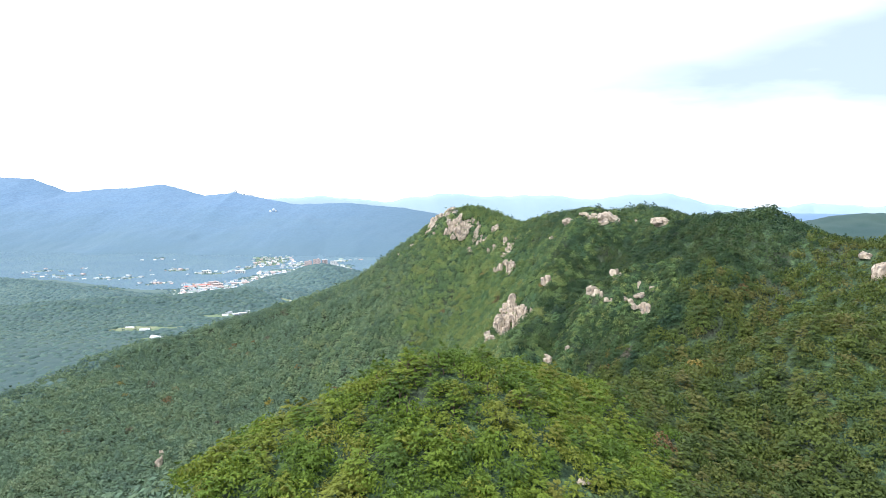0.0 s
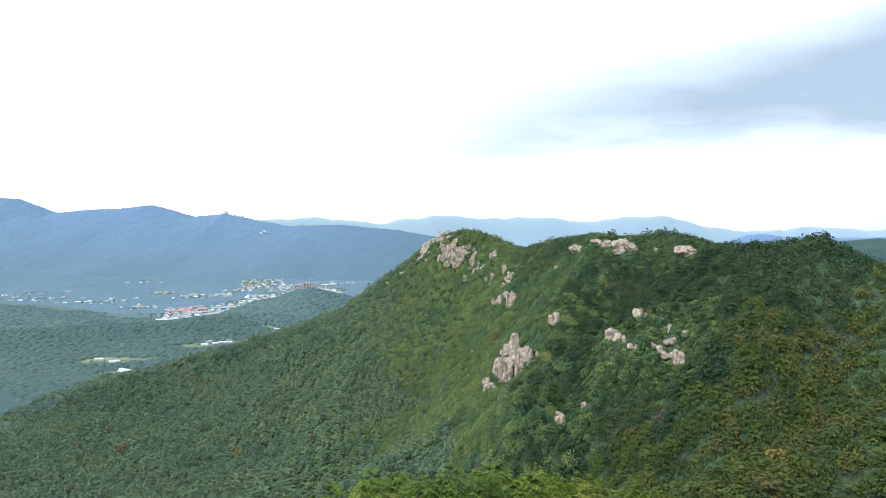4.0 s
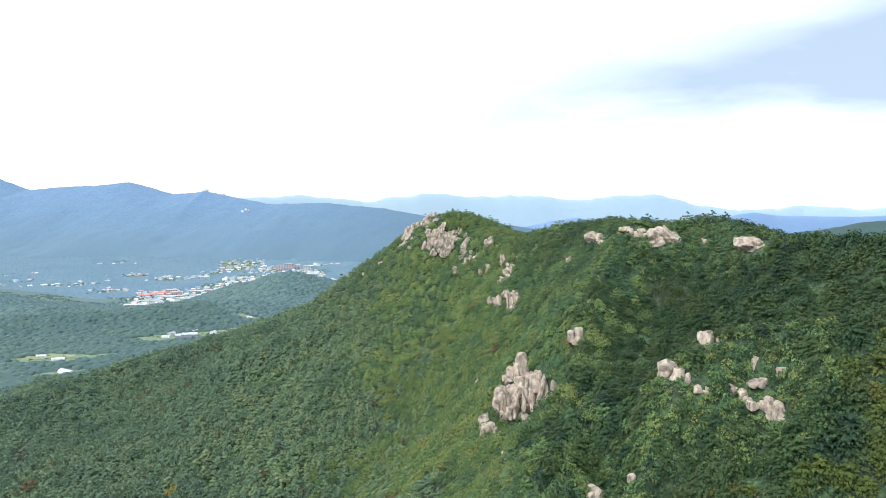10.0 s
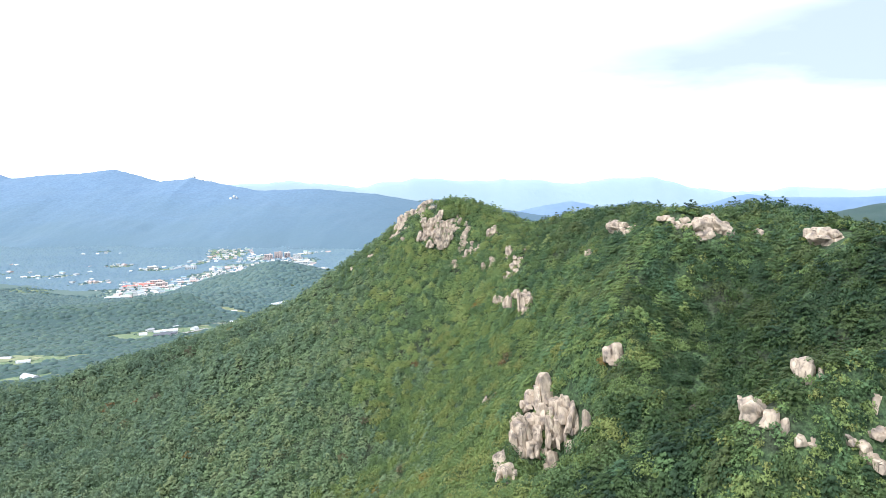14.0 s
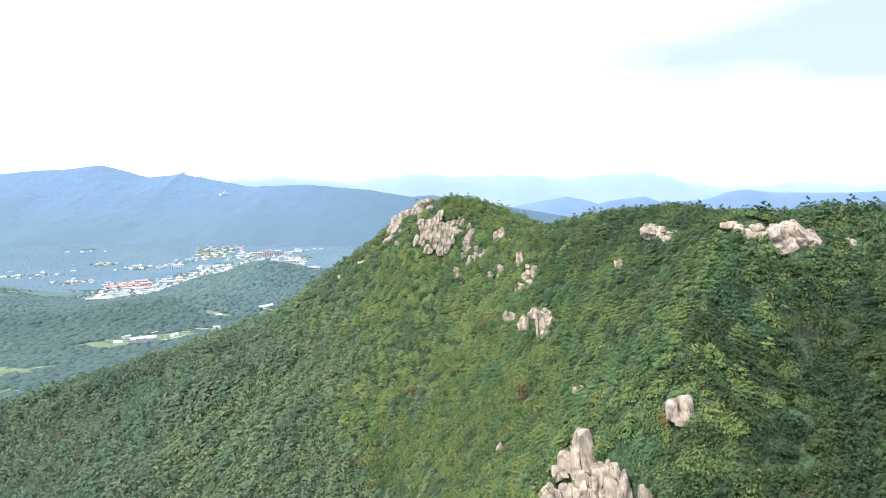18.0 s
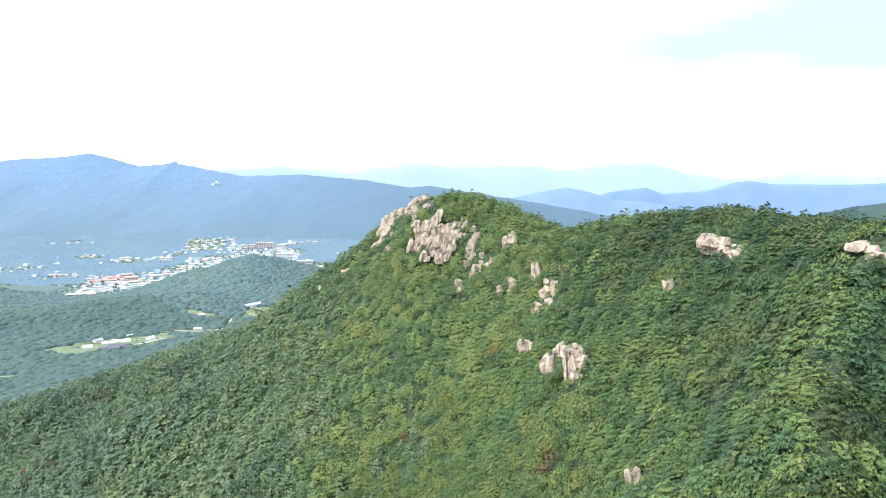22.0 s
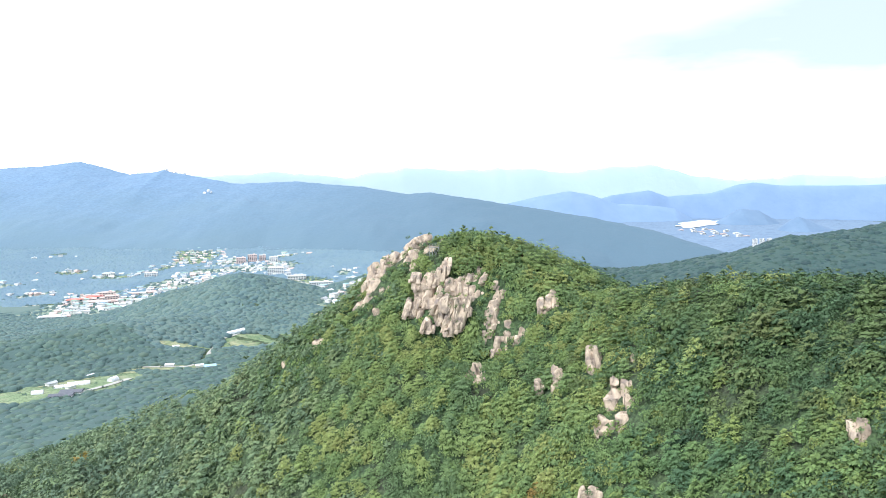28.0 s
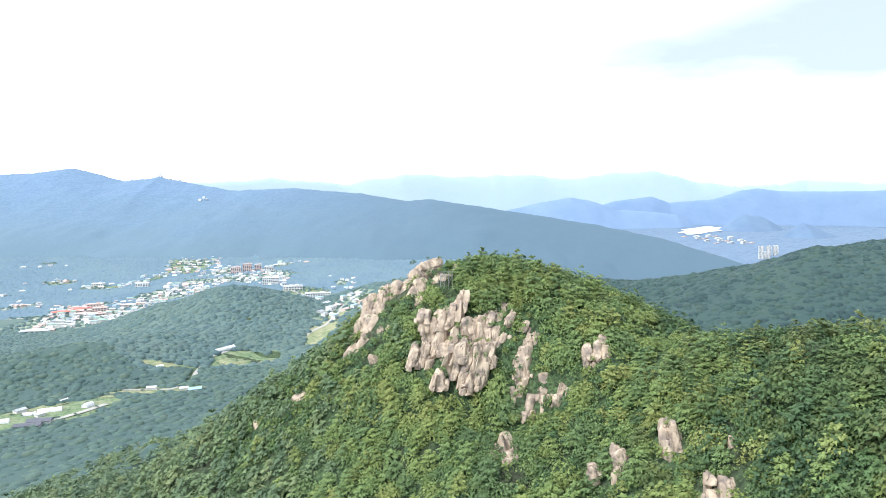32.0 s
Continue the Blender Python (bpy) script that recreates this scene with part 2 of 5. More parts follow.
def ridge_material():
    """Woods of the long ridge: distance haze painted in as blue on the heights, thinner at the foot and along the low
    eastern tail.
    """
    m = material("hazed woods of the far ridge", (0.118, 0.196, 0.302), (0.130, 0.212, 0.320), 1.0, 0.02, 8, bump=1.6, bump_scale=0.08, grain=0.10, grain_scale=0.085)
    nt = m.node_tree
    n, ln = nt.nodes, nt.links
    b = n["Principled BSDF"]
    colour = b.inputs["Base Color"].links[0].from_socket
    geo, sep = n.new("ShaderNodeNewGeometry"), n.new("ShaderNodeSeparateXYZ")
    ln.new(geo.outputs["Position"], sep.inputs[0])
    no = n.new("ShaderNodeTexNoise")
    no.inputs["Scale"].default_value, no.inputs["Detail"].default_value = 0.006, 7.0
    ln.new(geo.outputs["Position"], no.inputs[0])
    # less haze blue low down, and a darker tone along the nearer tail
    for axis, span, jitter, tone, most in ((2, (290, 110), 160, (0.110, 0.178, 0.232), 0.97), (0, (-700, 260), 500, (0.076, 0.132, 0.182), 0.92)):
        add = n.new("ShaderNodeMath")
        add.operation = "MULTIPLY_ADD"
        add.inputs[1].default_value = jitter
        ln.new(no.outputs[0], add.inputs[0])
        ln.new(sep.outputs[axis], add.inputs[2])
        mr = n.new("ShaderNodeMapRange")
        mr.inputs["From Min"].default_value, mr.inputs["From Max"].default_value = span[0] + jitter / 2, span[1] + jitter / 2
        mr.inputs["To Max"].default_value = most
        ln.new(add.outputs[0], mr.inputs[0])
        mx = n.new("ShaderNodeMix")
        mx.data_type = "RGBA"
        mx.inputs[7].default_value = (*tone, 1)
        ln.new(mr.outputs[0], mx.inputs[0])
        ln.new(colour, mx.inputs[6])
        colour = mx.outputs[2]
    ln.new(colour, b.inputs["Base Color"])
    return m


def foliage(name, tones, stand=0.035, sway=0.5, leaf=0.24, through=0.28, grain=0.0):
    """Leaves that let some light through: a tone for each tree out of four, stands of one kind, and leaf-by-leaf changes."""
    m = bpy.data.materials.new(name)
    m.use_nodes = True
    nt = m.node_tree
    n, ln = nt.nodes, nt.links
    b, out = n["Principled BSDF"], n["Material Output"]
    b.inputs["Roughness"].default_value, b.inputs["Specular IOR Level"].default_value = 0.65, 0.25
    geo, tree, info = n.new("ShaderNodeNewGeometry"), n.new("ShaderNodeAttribute"), n.new("ShaderNodeObjectInfo")
    tree.attribute_name = "tree"
    no = n.new("ShaderNodeTexNoise")
    no.inputs["Scale"].default_value, no.inputs["Detail"].default_value = stand, 3.0
    ln.new(geo.outputs["Position"], no.inputs[0])

    def sums(op, p, q, third=None):
        node = n.new("ShaderNodeMath")
        node.operation = op
        for k, v in enumerate((p, q, third)):
            if v is None:
                continue
            if isinstance(v, (int, float)):
                node.inputs[k].default_value = v
            else:
                ln.new(v, node.inputs[k])
        return node.outputs[0]

    own = sums("FRACT", sums("ADD", tree.outputs["Fac"], info.outputs["Random"]), 0.0)
    place = sums("MULTIPLY_ADD", sums("SUBTRACT", no.outputs[0], 0.5), 2.2 * sway, sums("MULTIPLY_ADD", own, 1 - 0.4 * sway, 0.2 * sway))
    cr = n.new("ShaderNodeValToRGB")
    while len(cr.color_ramp.elements) < len(tones):
        cr.color_ramp.elements.new(0.5)
    for k, tone in enumerate(tones):
        cr.color_ramp.elements[k].position, cr.color_ramp.elements[k].color = 0.08 + 0.84 * k / (len(tones) - 1), (*tone, 1)
    ln.new(place, cr.inputs[0])
    value = sums("MULTIPLY_ADD", geo.outputs["Random Per Island"], 2 * leaf, 1 - leaf)
    if grain:
        ng = n.new("ShaderNodeTexNoise")
        ng.inputs["Scale"].default_value, ng.inputs["Detail"].default_value = 0.55, 4.0
        ln.new(geo.outputs["Position"], ng.inputs[0])
        value = sums("MULTIPLY", value, sums("MULTIPLY_ADD", ng.outputs[0], 4 * grain, 1 - 2 * grain))
    hs = n.new("ShaderNodeHueSaturation")
    ln.new(value, hs.inputs["Value"])
    ln.new(cr.outputs[0], hs.inputs["Color"])
    ln.new(hs.outputs[0], b.inputs["Base Color"])
    tl, mix = n.new("ShaderNodeBsdfTranslucent"), n.new("ShaderNodeMixShader")
    ln.new(hs.outputs[0], tl.inputs["Color"])
    mix.inputs[0].default_value = through
    ln.new(b.outputs[0], mix.inputs[1])
    ln.new(tl.outputs[0], mix.inputs[2])
    ln.new(mix.outputs[0], out.inputs["Surface"])
    return m


LEAF = foliage("broadleaf foliage", [(0.089, 0.149, 0.069), (0.139, 0.209, 0.077), (0.185, 0.248, 0.079), (0.228, 0.255, 0.083)])
PINE = foliage("pine foliage", [(0.079, 0.150, 0.079), (0.119, 0.202, 0.084), (0.161, 0.242, 0.084), (0.200, 0.262, 0.084)])
SUNLEAF = foliage("yellow-green foliage", [(0.074, 0.126, 0.022), (0.115, 0.180, 0.021), (0.162, 0.218, 0.024), (0.192, 0.198, 0.034)])
# olive is its own hue; darkened to stand in for air without haze
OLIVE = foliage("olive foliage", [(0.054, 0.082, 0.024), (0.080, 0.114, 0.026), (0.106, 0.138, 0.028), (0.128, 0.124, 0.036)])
# shade of the eastern hollow is put into this darker green
SHADELEAF = foliage("shade-darkened hollow foliage", [(0.028, 0.060, 0.032), (0.045, 0.085, 0.036), (0.062, 0.105, 0.036), (0.078, 0.108, 0.041)])
# slopes further off: distance haze put into the leaf colours as blue and lightness
LOWLEAF = foliage("hazed lower slope foliage", [(0.116, 0.177, 0.120), (0.142, 0.210, 0.131), (0.166, 0.235, 0.134), (0.188, 0.243, 0.134)], 0.02)
LOWPINE = foliage("hazed lower slope pines", [(0.106, 0.169, 0.117), (0.128, 0.200, 0.126), (0.150, 0.222, 0.129), (0.170, 0.235, 0.129)], 0.02)
MIDLEAF = foliage("hazed middle slope foliage", [(0.112, 0.177, 0.106), (0.154, 0.225, 0.122), (0.185, 0.258, 0.128), (0.216, 0.266, 0.130)])
# haze and sunlight on the summit are painted into these lighter tones
TOPLEAF = foliage("hazed summit foliage", [(0.122, 0.194, 0.090), (0.175, 0.260, 0.101), (0.224, 0.301, 0.103), (0.264, 0.304, 0.104)])
# lighter, bluer copy of the hollow's green, with haze painted in
UPLEAF = foliage("hazed upper hollow foliage", [(0.054, 0.104, 0.058), (0.082, 0.143, 0.065), (0.108, 0.169, 0.066), (0.134, 0.174, 0.069)])
RUSSET = foliage("turning foliage", [(0.130, 0.118, 0.090), (0.150, 0.135, 0.070), (0.215, 0.130, 0.060), (0.280, 0.235, 0.050)], 0.05, 0.2)
BARK = material("bark", (0.07, 0.05, 0.038), (0.16, 0.11, 0.08), 0.95, 3.0, bump=0.03)
SOIL = material("undergrowth on the forest floor", (0.026, 0.050, 0.026), (0.078, 0.128, 0.052), 1.0, 0.5, 6, third=(0.046, 0.056, 0.034), third_scale=0.06, bump=1.4, bump_scale=0.7, grain=0.5, grain_scale=1.1)
ROCK = granite_material()
# valley and village woods: air haze painted in as blue, stronger with distance
WOODS = foliage("hazed valley woods", [(0.082, 0.142, 0.140), (0.096, 0.162, 0.148), (0.110, 0.180, 0.152), (0.128, 0.190, 0.152)], 0.012, 0.5, 0.12, 0.3, 0.10)
KNOLLWOODS = foliage("hazed woods by the village", [(0.100, 0.170, 0.186), (0.114, 0.190, 0.194), (0.128, 0.206, 0.198), (0.144, 0.216, 0.198)], 0.010, 0.5, 0.10, 0.3, 0.09)
HAZEWOODS = foliage("hazed distant woods", [(0.142, 0.231, 0.308), (0.153, 0.244, 0.315), (0.165, 0.257, 0.317), (0.178, 0.270, 0.315)], 0.008, 0.7, 0.05, 0.2, 0.09)
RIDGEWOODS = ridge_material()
# plain and far hills: haze painted into the colour, palest on the horizon
PALEWOODS = material("hazed woods round the lake", (0.120, 0.190, 0.292), (0.140, 0.214, 0.318), 1.0, 0.015, 8, bump=2.0, bump_scale=0.05)
PLAINWOODS = material("hazed woods on the plain", (0.116, 0.180, 0.272), (0.138, 0.206, 0.298), 1.0, 0.015, 8, bump=2.0, bump_scale=0.05, grain=0.12, grain_scale=0.05)
HILLWOODS = material("hazed woods of the foothills", (0.160, 0.246, 0.385), (0.182, 0.270, 0.412), 1.0, 0.01, 8, bump=2.0, bump_scale=0.04)
FARWOODS = material("hazed woods on the horizon", (0.345, 0.446, 0.520), (0.366, 0.466, 0.535), 1.0, 0.004, 6, bump=3.0, bump_scale=0.02)
# dark green with a little haze blue mixed into the tones
DUSKWOODS = foliage("hazed dark hill woods", [(0.037, 0.076, 0.083), (0.044, 0.088, 0.090), (0.051, 0.098, 0.093), (0.060, 0.106, 0.091)], 0.012, 0.5, 0.12, 0.25, 0.10)
FIELD = material("crops", (0.105, 0.165, 0.085), (0.185, 0.245, 0.130), 0.95, 0.10, 6, third=(0.23, 0.25, 0.16), third_scale=0.05, grain=0.25, grain_scale=0.4)
YARD = material("gardens and yards", (0.13, 0.20, 0.15), (0.26, 0.31, 0.25), 0.95, 0.05, 6, third=(0.40, 0.40, 0.36), third_scale=0.04, third_at=(0.52, 0.62))
STUBBLE = material("dry grass", (0.19, 0.22, 0.12), (0.29, 0.30, 0.18), 0.95, 0.10, 6, third=(0.14, 0.20, 0.10), third_scale=0.06, grain=0.2, grain_scale=0.4)
SCAR = material("pale bluish far rock", (0.42, 0.44, 0.46), (0.55, 0.56, 0.58), 0.9, 0.1)
LANE = material("concrete lane", (0.30, 0.30, 0.28), (0.42, 0.41, 0.39), 0.9, 0.3)
PALE = material("white render", (0.50, 0.51, 0.51), (0.70, 0.70, 0.68), 0.85, 0.3, island=0.08)
BRICK = material("faded brick wall", (0.52, 0.41, 0.38), (0.62, 0.51, 0.48), 0.9, 0.4)
GREYROOF = material("grey roof", (0.30, 0.32, 0.35), (0.45, 0.47, 0.50), 0.7, 0.4)
DARKROOF = material("dark blue-grey sheet roof", (0.075, 0.085, 0.11), (0.12, 0.13, 0.16), 0.6, 0.4)
WHITEROOF = material("white sheet roof", (0.52, 0.55, 0.58), (0.74, 0.76, 0.78), 0.6, 0.4)
REDROOF = material("red sheet roof", (0.62, 0.13, 0.10), (0.75, 0.20, 0.15), 0.6, 0.4)
PINKROOF = material("faded red tile roof", (0.46, 0.36, 0.34), (0.56, 0.46, 0.43), 0.8, 0.4)
BLUEROOF = material("blue sheet roof", (0.25, 0.40, 0.55), (0.34, 0.50, 0.64), 0.6, 0.4)
GREENROOF = material("green waterproofed roof", (0.22, 0.36, 0.30), (0.30, 0.45, 0.38), 0.7, 0.4)
PANE = material("dark window pane", (0.05, 0.07, 0.09), (0.09, 0.12, 0.15), 0.15, 0.5)
TIMBER = material("grey weathered timber", (0.20, 0.16, 0.12), (0.32, 0.26, 0.20), 0.85, 2.0)
STEEL = material("grey painted steel", (0.28, 0.29, 0.30), (0.38, 0.39, 0.40), 0.5, 2.0, metal=0.4)
# white sky reflection is painted into the water's base colour
GLARELAKE = material("lake water with sky glare in its colour", (0.62, 0.66, 0.70), (0.72, 0.75, 0.78), 0.30, 0.01)


# ---- helpers ----
def mesh_object(name, verts, tris, mats, parent=None, smooth=False, which=None):
    """A mesh object out of arrays of corners and triangles (or quads)."""
    me = bpy.data.meshes.new(name)
    verts, tris = np.asarray(verts, np.float32), np.asarray(tris, np.int32)
    k = tris.shape[1]
    me.vertices.add(len(verts))
    me.vertices.foreach_set("co", verts.ravel())
    me.loops.add(tris.size)
    me.loops.foreach_set("vertex_index", tris.ravel())
    me.polygons.add(len(tris))
    me.polygons.foreach_set("loop_start", np.arange(0, tris.size, k, dtype=np.int32))
    me.polygons.foreach_set("use_smooth", np.full(len(tris), smooth))
    for m in mats:
        me.materials.append(m)
    if which is not None:
        me.polygons.foreach_set("material_index", np.asarray(which, np.int32))
    me.update(calc_edges=True)
    ob = new(name, me)
    ob.parent = parent
    return ob


def part(name, bm, mat, parent=None, label="", smooth=False):
    me = bpy.data.meshes.new(name)
    bm.to_mesh(me)
    bm.free()
    me.materials.append(mat)
    for p in me.polygons:
        p.use_smooth = smooth
    ob = new(name, me)
    ob.parent = parent
    return tagged(ob, label)


def part_of(name, mesh, parent, m=None):
    """One more object on a mesh that is there already."""
    ob = new(name, mesh)
    ob.parent = parent
    if m is not None:
        ob.matrix_basis = m
    return ob


def box(bm, size, m=Matrix(), bevel=0.0):
    made = bmesh.ops.create_cube(bm, size=1.0, matrix=m @ Matrix.Diagonal((*size, 1)))
    if bevel:
        edges = list({e for v in made["verts"] for e in v.link_edges})
        bmesh.ops.bevel(bm, geom=edges, offset=bevel, segments=1, affect="EDGES")
    return bm


def thing(name, at=Matrix(), **tags):
    ob = new(name)
    ob.matrix_basis = at
    return tagged(ob, **tags)


# ---- the lie of the land ----
def hashn(ix, iy, s):
    v = np.sin(ix * 127.1 + iy * 311.7 + s * 74.7) * 43758.5453
    return v - np.floor(v)
def vnoise(x, y, s=0):
    ix, iy = np.floor(x), np.floor(y)
    fx, fy = x - ix, y - iy
    fx, fy = fx * fx * (3 - 2 * fx), fy * fy * (3 - 2 * fy)
    a = hashn(ix, iy, s) * (1 - fx) + hashn(ix + 1, iy, s) * fx
    b = hashn(ix, iy + 1, s) * (1 - fx) + hashn(ix + 1, iy + 1, s) * fx
    return (a * (1 - fy) + b * fy) * 2 - 1


def spine(x, y, nodes, left, right, soft):
    """Height over a crest line: falls off by the slopes to its left and right, rounded at the top."""
    best = np.full(np.shape(x), -1e9)
    for (ax, ay, az), (bx, by, bz) in zip(nodes, nodes[1:]):
        dx, dy = bx - ax, by - ay
        run = dx * dx + dy * dy
        s = np.clip(((x - ax) * dx + (y - ay) * dy) / run, 0, 1)
        ox, oy = x - ax - s * dx, y - ay - s * dy
        k = 0.5 + 0.5 * np.clip((dx * oy - dy * ox) / (np.sqrt(run) * 12.0), -1, 1)
        fall = left * k + right * (1 - k)
        best = np.maximum(best, az + s * (bz - az) - fall * (np.sqrt(ox * ox + oy * oy + soft * soft) - soft))
    return best


# crest nodes, slope to the left, slope to the right, roundness
SPINES = [
    ([(20, 200, 262), (27, 196, 272.5), (36, 189, 274), (46, 176, 266), (59, 165, 259), (75, 141, 265), (84, 129, 269), (107, 88, 274), (111, 50, 275), (137, -17, 275), (140, -59, 271), (161, -111, 270.5), (196, -165, 258), (260, -200, 275), (420, -230, 270)], 0.66, 1.0, 14),
    ([(26, 196, 273), (12, 197, 272), (4, 198, 270), (-4, 197, 265), (-13, 196, 258), (-24, 198, 244)], 1.0, 0.8, 4),
    ([(-7, 210, 241), (-35, 222, 225), (-93, 224, 202), (-161, 227, 178), (-263, 203, 148), (-420, 150, 100)], 0.51, 0.42, 8),
    ([(91, -13, 278), (71, -33, 256), (50, -48, 230), (13, -71, 192), (-40, -100, 165), (-120, -140, 140)], 0.81, 1.15, 5),
    ([(161, -105, 275), (124, -136, 254), (91, -114, 251), (67, -115, 236), (40, -115, 215)], 1.54, 0.99, 5),
    ([(203, -168, 273), (148, -212, 233), (115, -243, 246), (81, -249, 233), (50, -270, 228), (20, -290, 239.5), (-2, -312, 246), (-26, -322, 238), (-42, -342, 225), (-72, -354, 190), (-160, -400, 140)], 0.5, 0.85, 9),
    # low wooded hills in the valley
    ([(-150, 985, 100), (-192, 1000, 122), (-262, 1004, 150), (-340, 1000, 129), (-410, 975, 98), (-480, 900, 76)], 0.4, 0.35, 25),
    ([(-141, 900, 106), (-237, 860, 116), (-295, 800, 124), (-345, 720, 134), (-420, 640, 132), (-600, 560, 130)], 0.35, 0.3, 20),
    # low swells west of the village
    ([(-1150, 1340, 88), (-1010, 1200, 95), (-880, 1080, 90)], 0.2, 0.2, 40),
    ([(-1000, 1000, 120), (-800, 900, 118), (-640, 800, 112)], 0.28, 0.25, 25),
    # the dark hill beyond the ridge, and the low hills that lead to it
    ([(0, 1080, 146), (150, 900, 166), (300, 780, 182), (412, 700, 214)], 0.28, 0.28, 30),
    ([(214, 660, 148), (276, 690, 170), (342, 690, 192), (378, 690, 203), (412, 690, 219), (438, 690, 227), (494, 690, 235), (640, 680, 262), (900, 640, 280)], 0.45, 0.30, 20),
]
# hollows (and one swell) under the crags: x, y, radius, depth
HOLLOWS = [(42, -59, 11, 24), (30, 159, 10, 12), (15, 164, 8, 5), (46, 48, 14, -9), (54, -118, 10, 18), (20, 157, 9, 7), (95, -127, 9, 7), (38, -68, 9, 10)]
FLOOR = [(-600, 120), (100, 130), (500, 120), (700, 104), (800, 90), (1000, 72), (1250, 64), (1600, 80), (2000, 104), (5200, 15)]


def height(x, y):
    x, y = np.asarray(x, float), np.asarray(y, float)
    low = np.interp(y, [a for a, _ in FLOOR], [b for _, b in FLOOR])
    low = np.where(x > 100, low - np.clip((x - 100) / 700, 0, 1) * np.clip(low - 16, 0, 200), low)
    low = low + 20 * np.clip((x + 650) / 474, 0, 1.2) * np.clip((y - 850) / 250, 0, 1) * np.clip((1900 - y) / 400, 0, 1) * (x < 300)
    hs = [low] + [spine(x, y, *s) for s in SPINES]
    k = 6.0
    m = np.maximum.reduce(hs)
    z = m + k * np.log(sum(np.exp((h - m) / k) for h in hs))
    for hx, hy, rad, deep in HOLLOWS:
        z = z - deep * np.exp(-((x - hx) ** 2 + (y - hy) ** 2) / rad**2)
    rise = np.clip((z - low) / 40, 0.15, 1)
    spurs = np.clip((-30 - x) / 60, 0, 1) * rise * np.clip((300 - y) / 80, 0, 1)
    z = z + spurs * (5.5 * np.clip((215 - y) / 40, 0.6, 1) * vnoise(x / 95 + y / 160, y / 31, 61) + 2.6 * vnoise(x / 34, y / 16, 62))
    return z + rise * (2.2 * vnoise(x / 38, y / 38, 1) + 1.1 * vnoise(x / 15, y / 15, 2))


def lines(low, high, fine, step, grow=1.06):
    """Grid lines, close together between the two values of fine and wider apart outside."""
    mid = list(np.arange(fine[0], fine[1] + step, step))
    s = step
    while mid[-1] < high:
        s *= grow
        mid.append(mid[-1] + s)
    s = step
    while mid[0] > low:
        s *= grow
        mid.insert(0, mid[0] - s)
    return np.array(mid)


def sheet(name, xs, ys, zfun, mats, parent=None, smooth=True):
    gx, gy = np.meshgrid(xs, ys)
    gz = zfun(gx, gy)
    a = np.arange(len(xs) * len(ys)).reshape(len(ys), len(xs))
    quads = np.stack([a[:-1, :-1], a[:-1, 1:], a[1:, 1:], a[1:, :-1]], -1).reshape(-1, 4)
    return mesh_object(name, np.stack([gx, gy, gz], -1).reshape(-1, 3), quads, mats, parent, smooth)


ground = tagged(sheet("ground", lines(-4600, 4600, (-90, 150), 2.8, 1.05), lines(-1500, 4500, (-380, 240), 2.8, 1.05), height, [SOIL]),
                "dark forest floor rising to a rocky mountain ridge", "ground", kind="structure")


def far_range(name, nodes, front, back, soft, x_step, depth, mats, label, rough=1.0, jag=0.0):
    """A range of hills in the distance, with shoulders and gullies running down from its crest."""
    xs = np.arange(nodes[0][0], nodes[-1][0] + x_step, x_step)
    cy = np.interp(xs, [n[0] for n in nodes], [n[1] for n in nodes])
    cz = np.interp(xs, [n[0] for n in nodes], [n[2] for n in nodes])
    cz = cz + jag * (vnoise(xs / 130, xs * 0 + 2.5, 15) + 0.5 * vnoise(xs / 55, xs * 0 + 4.5, 16))
    v = np.concatenate([-depth * np.linspace(1, 0, 46) ** 1.3, [40, 120, 260]])
    even = np.array([np.interp(np.clip(xs + q, xs[0], xs[-1]), xs, cz) for q in range(-320, 321, 40)]).mean(0)
    deep = np.clip(-v / 420, 0, 1)[:, None]
    gx = np.repeat(xs[None], len(v), 0)
    gy = cy[None] + v[:, None]
    fall = np.where(v < 0, front, back)[:, None] * (np.sqrt(v[:, None] ** 2 + soft * soft) - soft)
    wob = np.clip(-v / 260, 0, 1)[:, None]
    gul = (6 * vnoise(gx / 260 + gy / 420, gy / 380, 5) + 5 * vnoise(gx / 90 + gy / 200, gy / 150, 6) + 3 * vnoise(gx / 40, gy / 60, 9)) * wob * rough
    fine = (1.3 * vnoise(gx / 22, gy / 22, 7) + 1.0 * vnoise(gx / 9, gy / 9, 8)) * rough
    foot = 16 * vnoise(gx / 190 + 3.3, gy / 150, 10) * np.clip((-v - 420) / 300, 0, 1)[:, None] * rough
    gz = cz[None] * (1 - deep) + even[None] * deep - fall + gul + fine + foot
    a = np.arange(gx.size).reshape(gx.shape)
    quads = np.stack([a[:-1, :-1], a[:-1, 1:], a[1:, 1:], a[1:, :-1]], -1).reshape(-1, 4)
    ob = mesh_object(name, np.stack([gx, gy, gz], -1).reshape(-1, 3), quads, mats, None, True)
    return tagged(ob, label, "mountain", kind="structure")


# the ranges carry their distance haze in the material colour
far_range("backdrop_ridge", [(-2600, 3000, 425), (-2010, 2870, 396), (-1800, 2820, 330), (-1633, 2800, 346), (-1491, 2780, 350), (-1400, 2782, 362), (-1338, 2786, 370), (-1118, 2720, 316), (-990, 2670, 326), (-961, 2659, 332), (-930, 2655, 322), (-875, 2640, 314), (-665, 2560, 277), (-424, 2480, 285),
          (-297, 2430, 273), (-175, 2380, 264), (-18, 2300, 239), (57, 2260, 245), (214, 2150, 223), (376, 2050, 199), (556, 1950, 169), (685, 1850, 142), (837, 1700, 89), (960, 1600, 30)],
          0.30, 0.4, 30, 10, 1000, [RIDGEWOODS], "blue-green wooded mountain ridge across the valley")
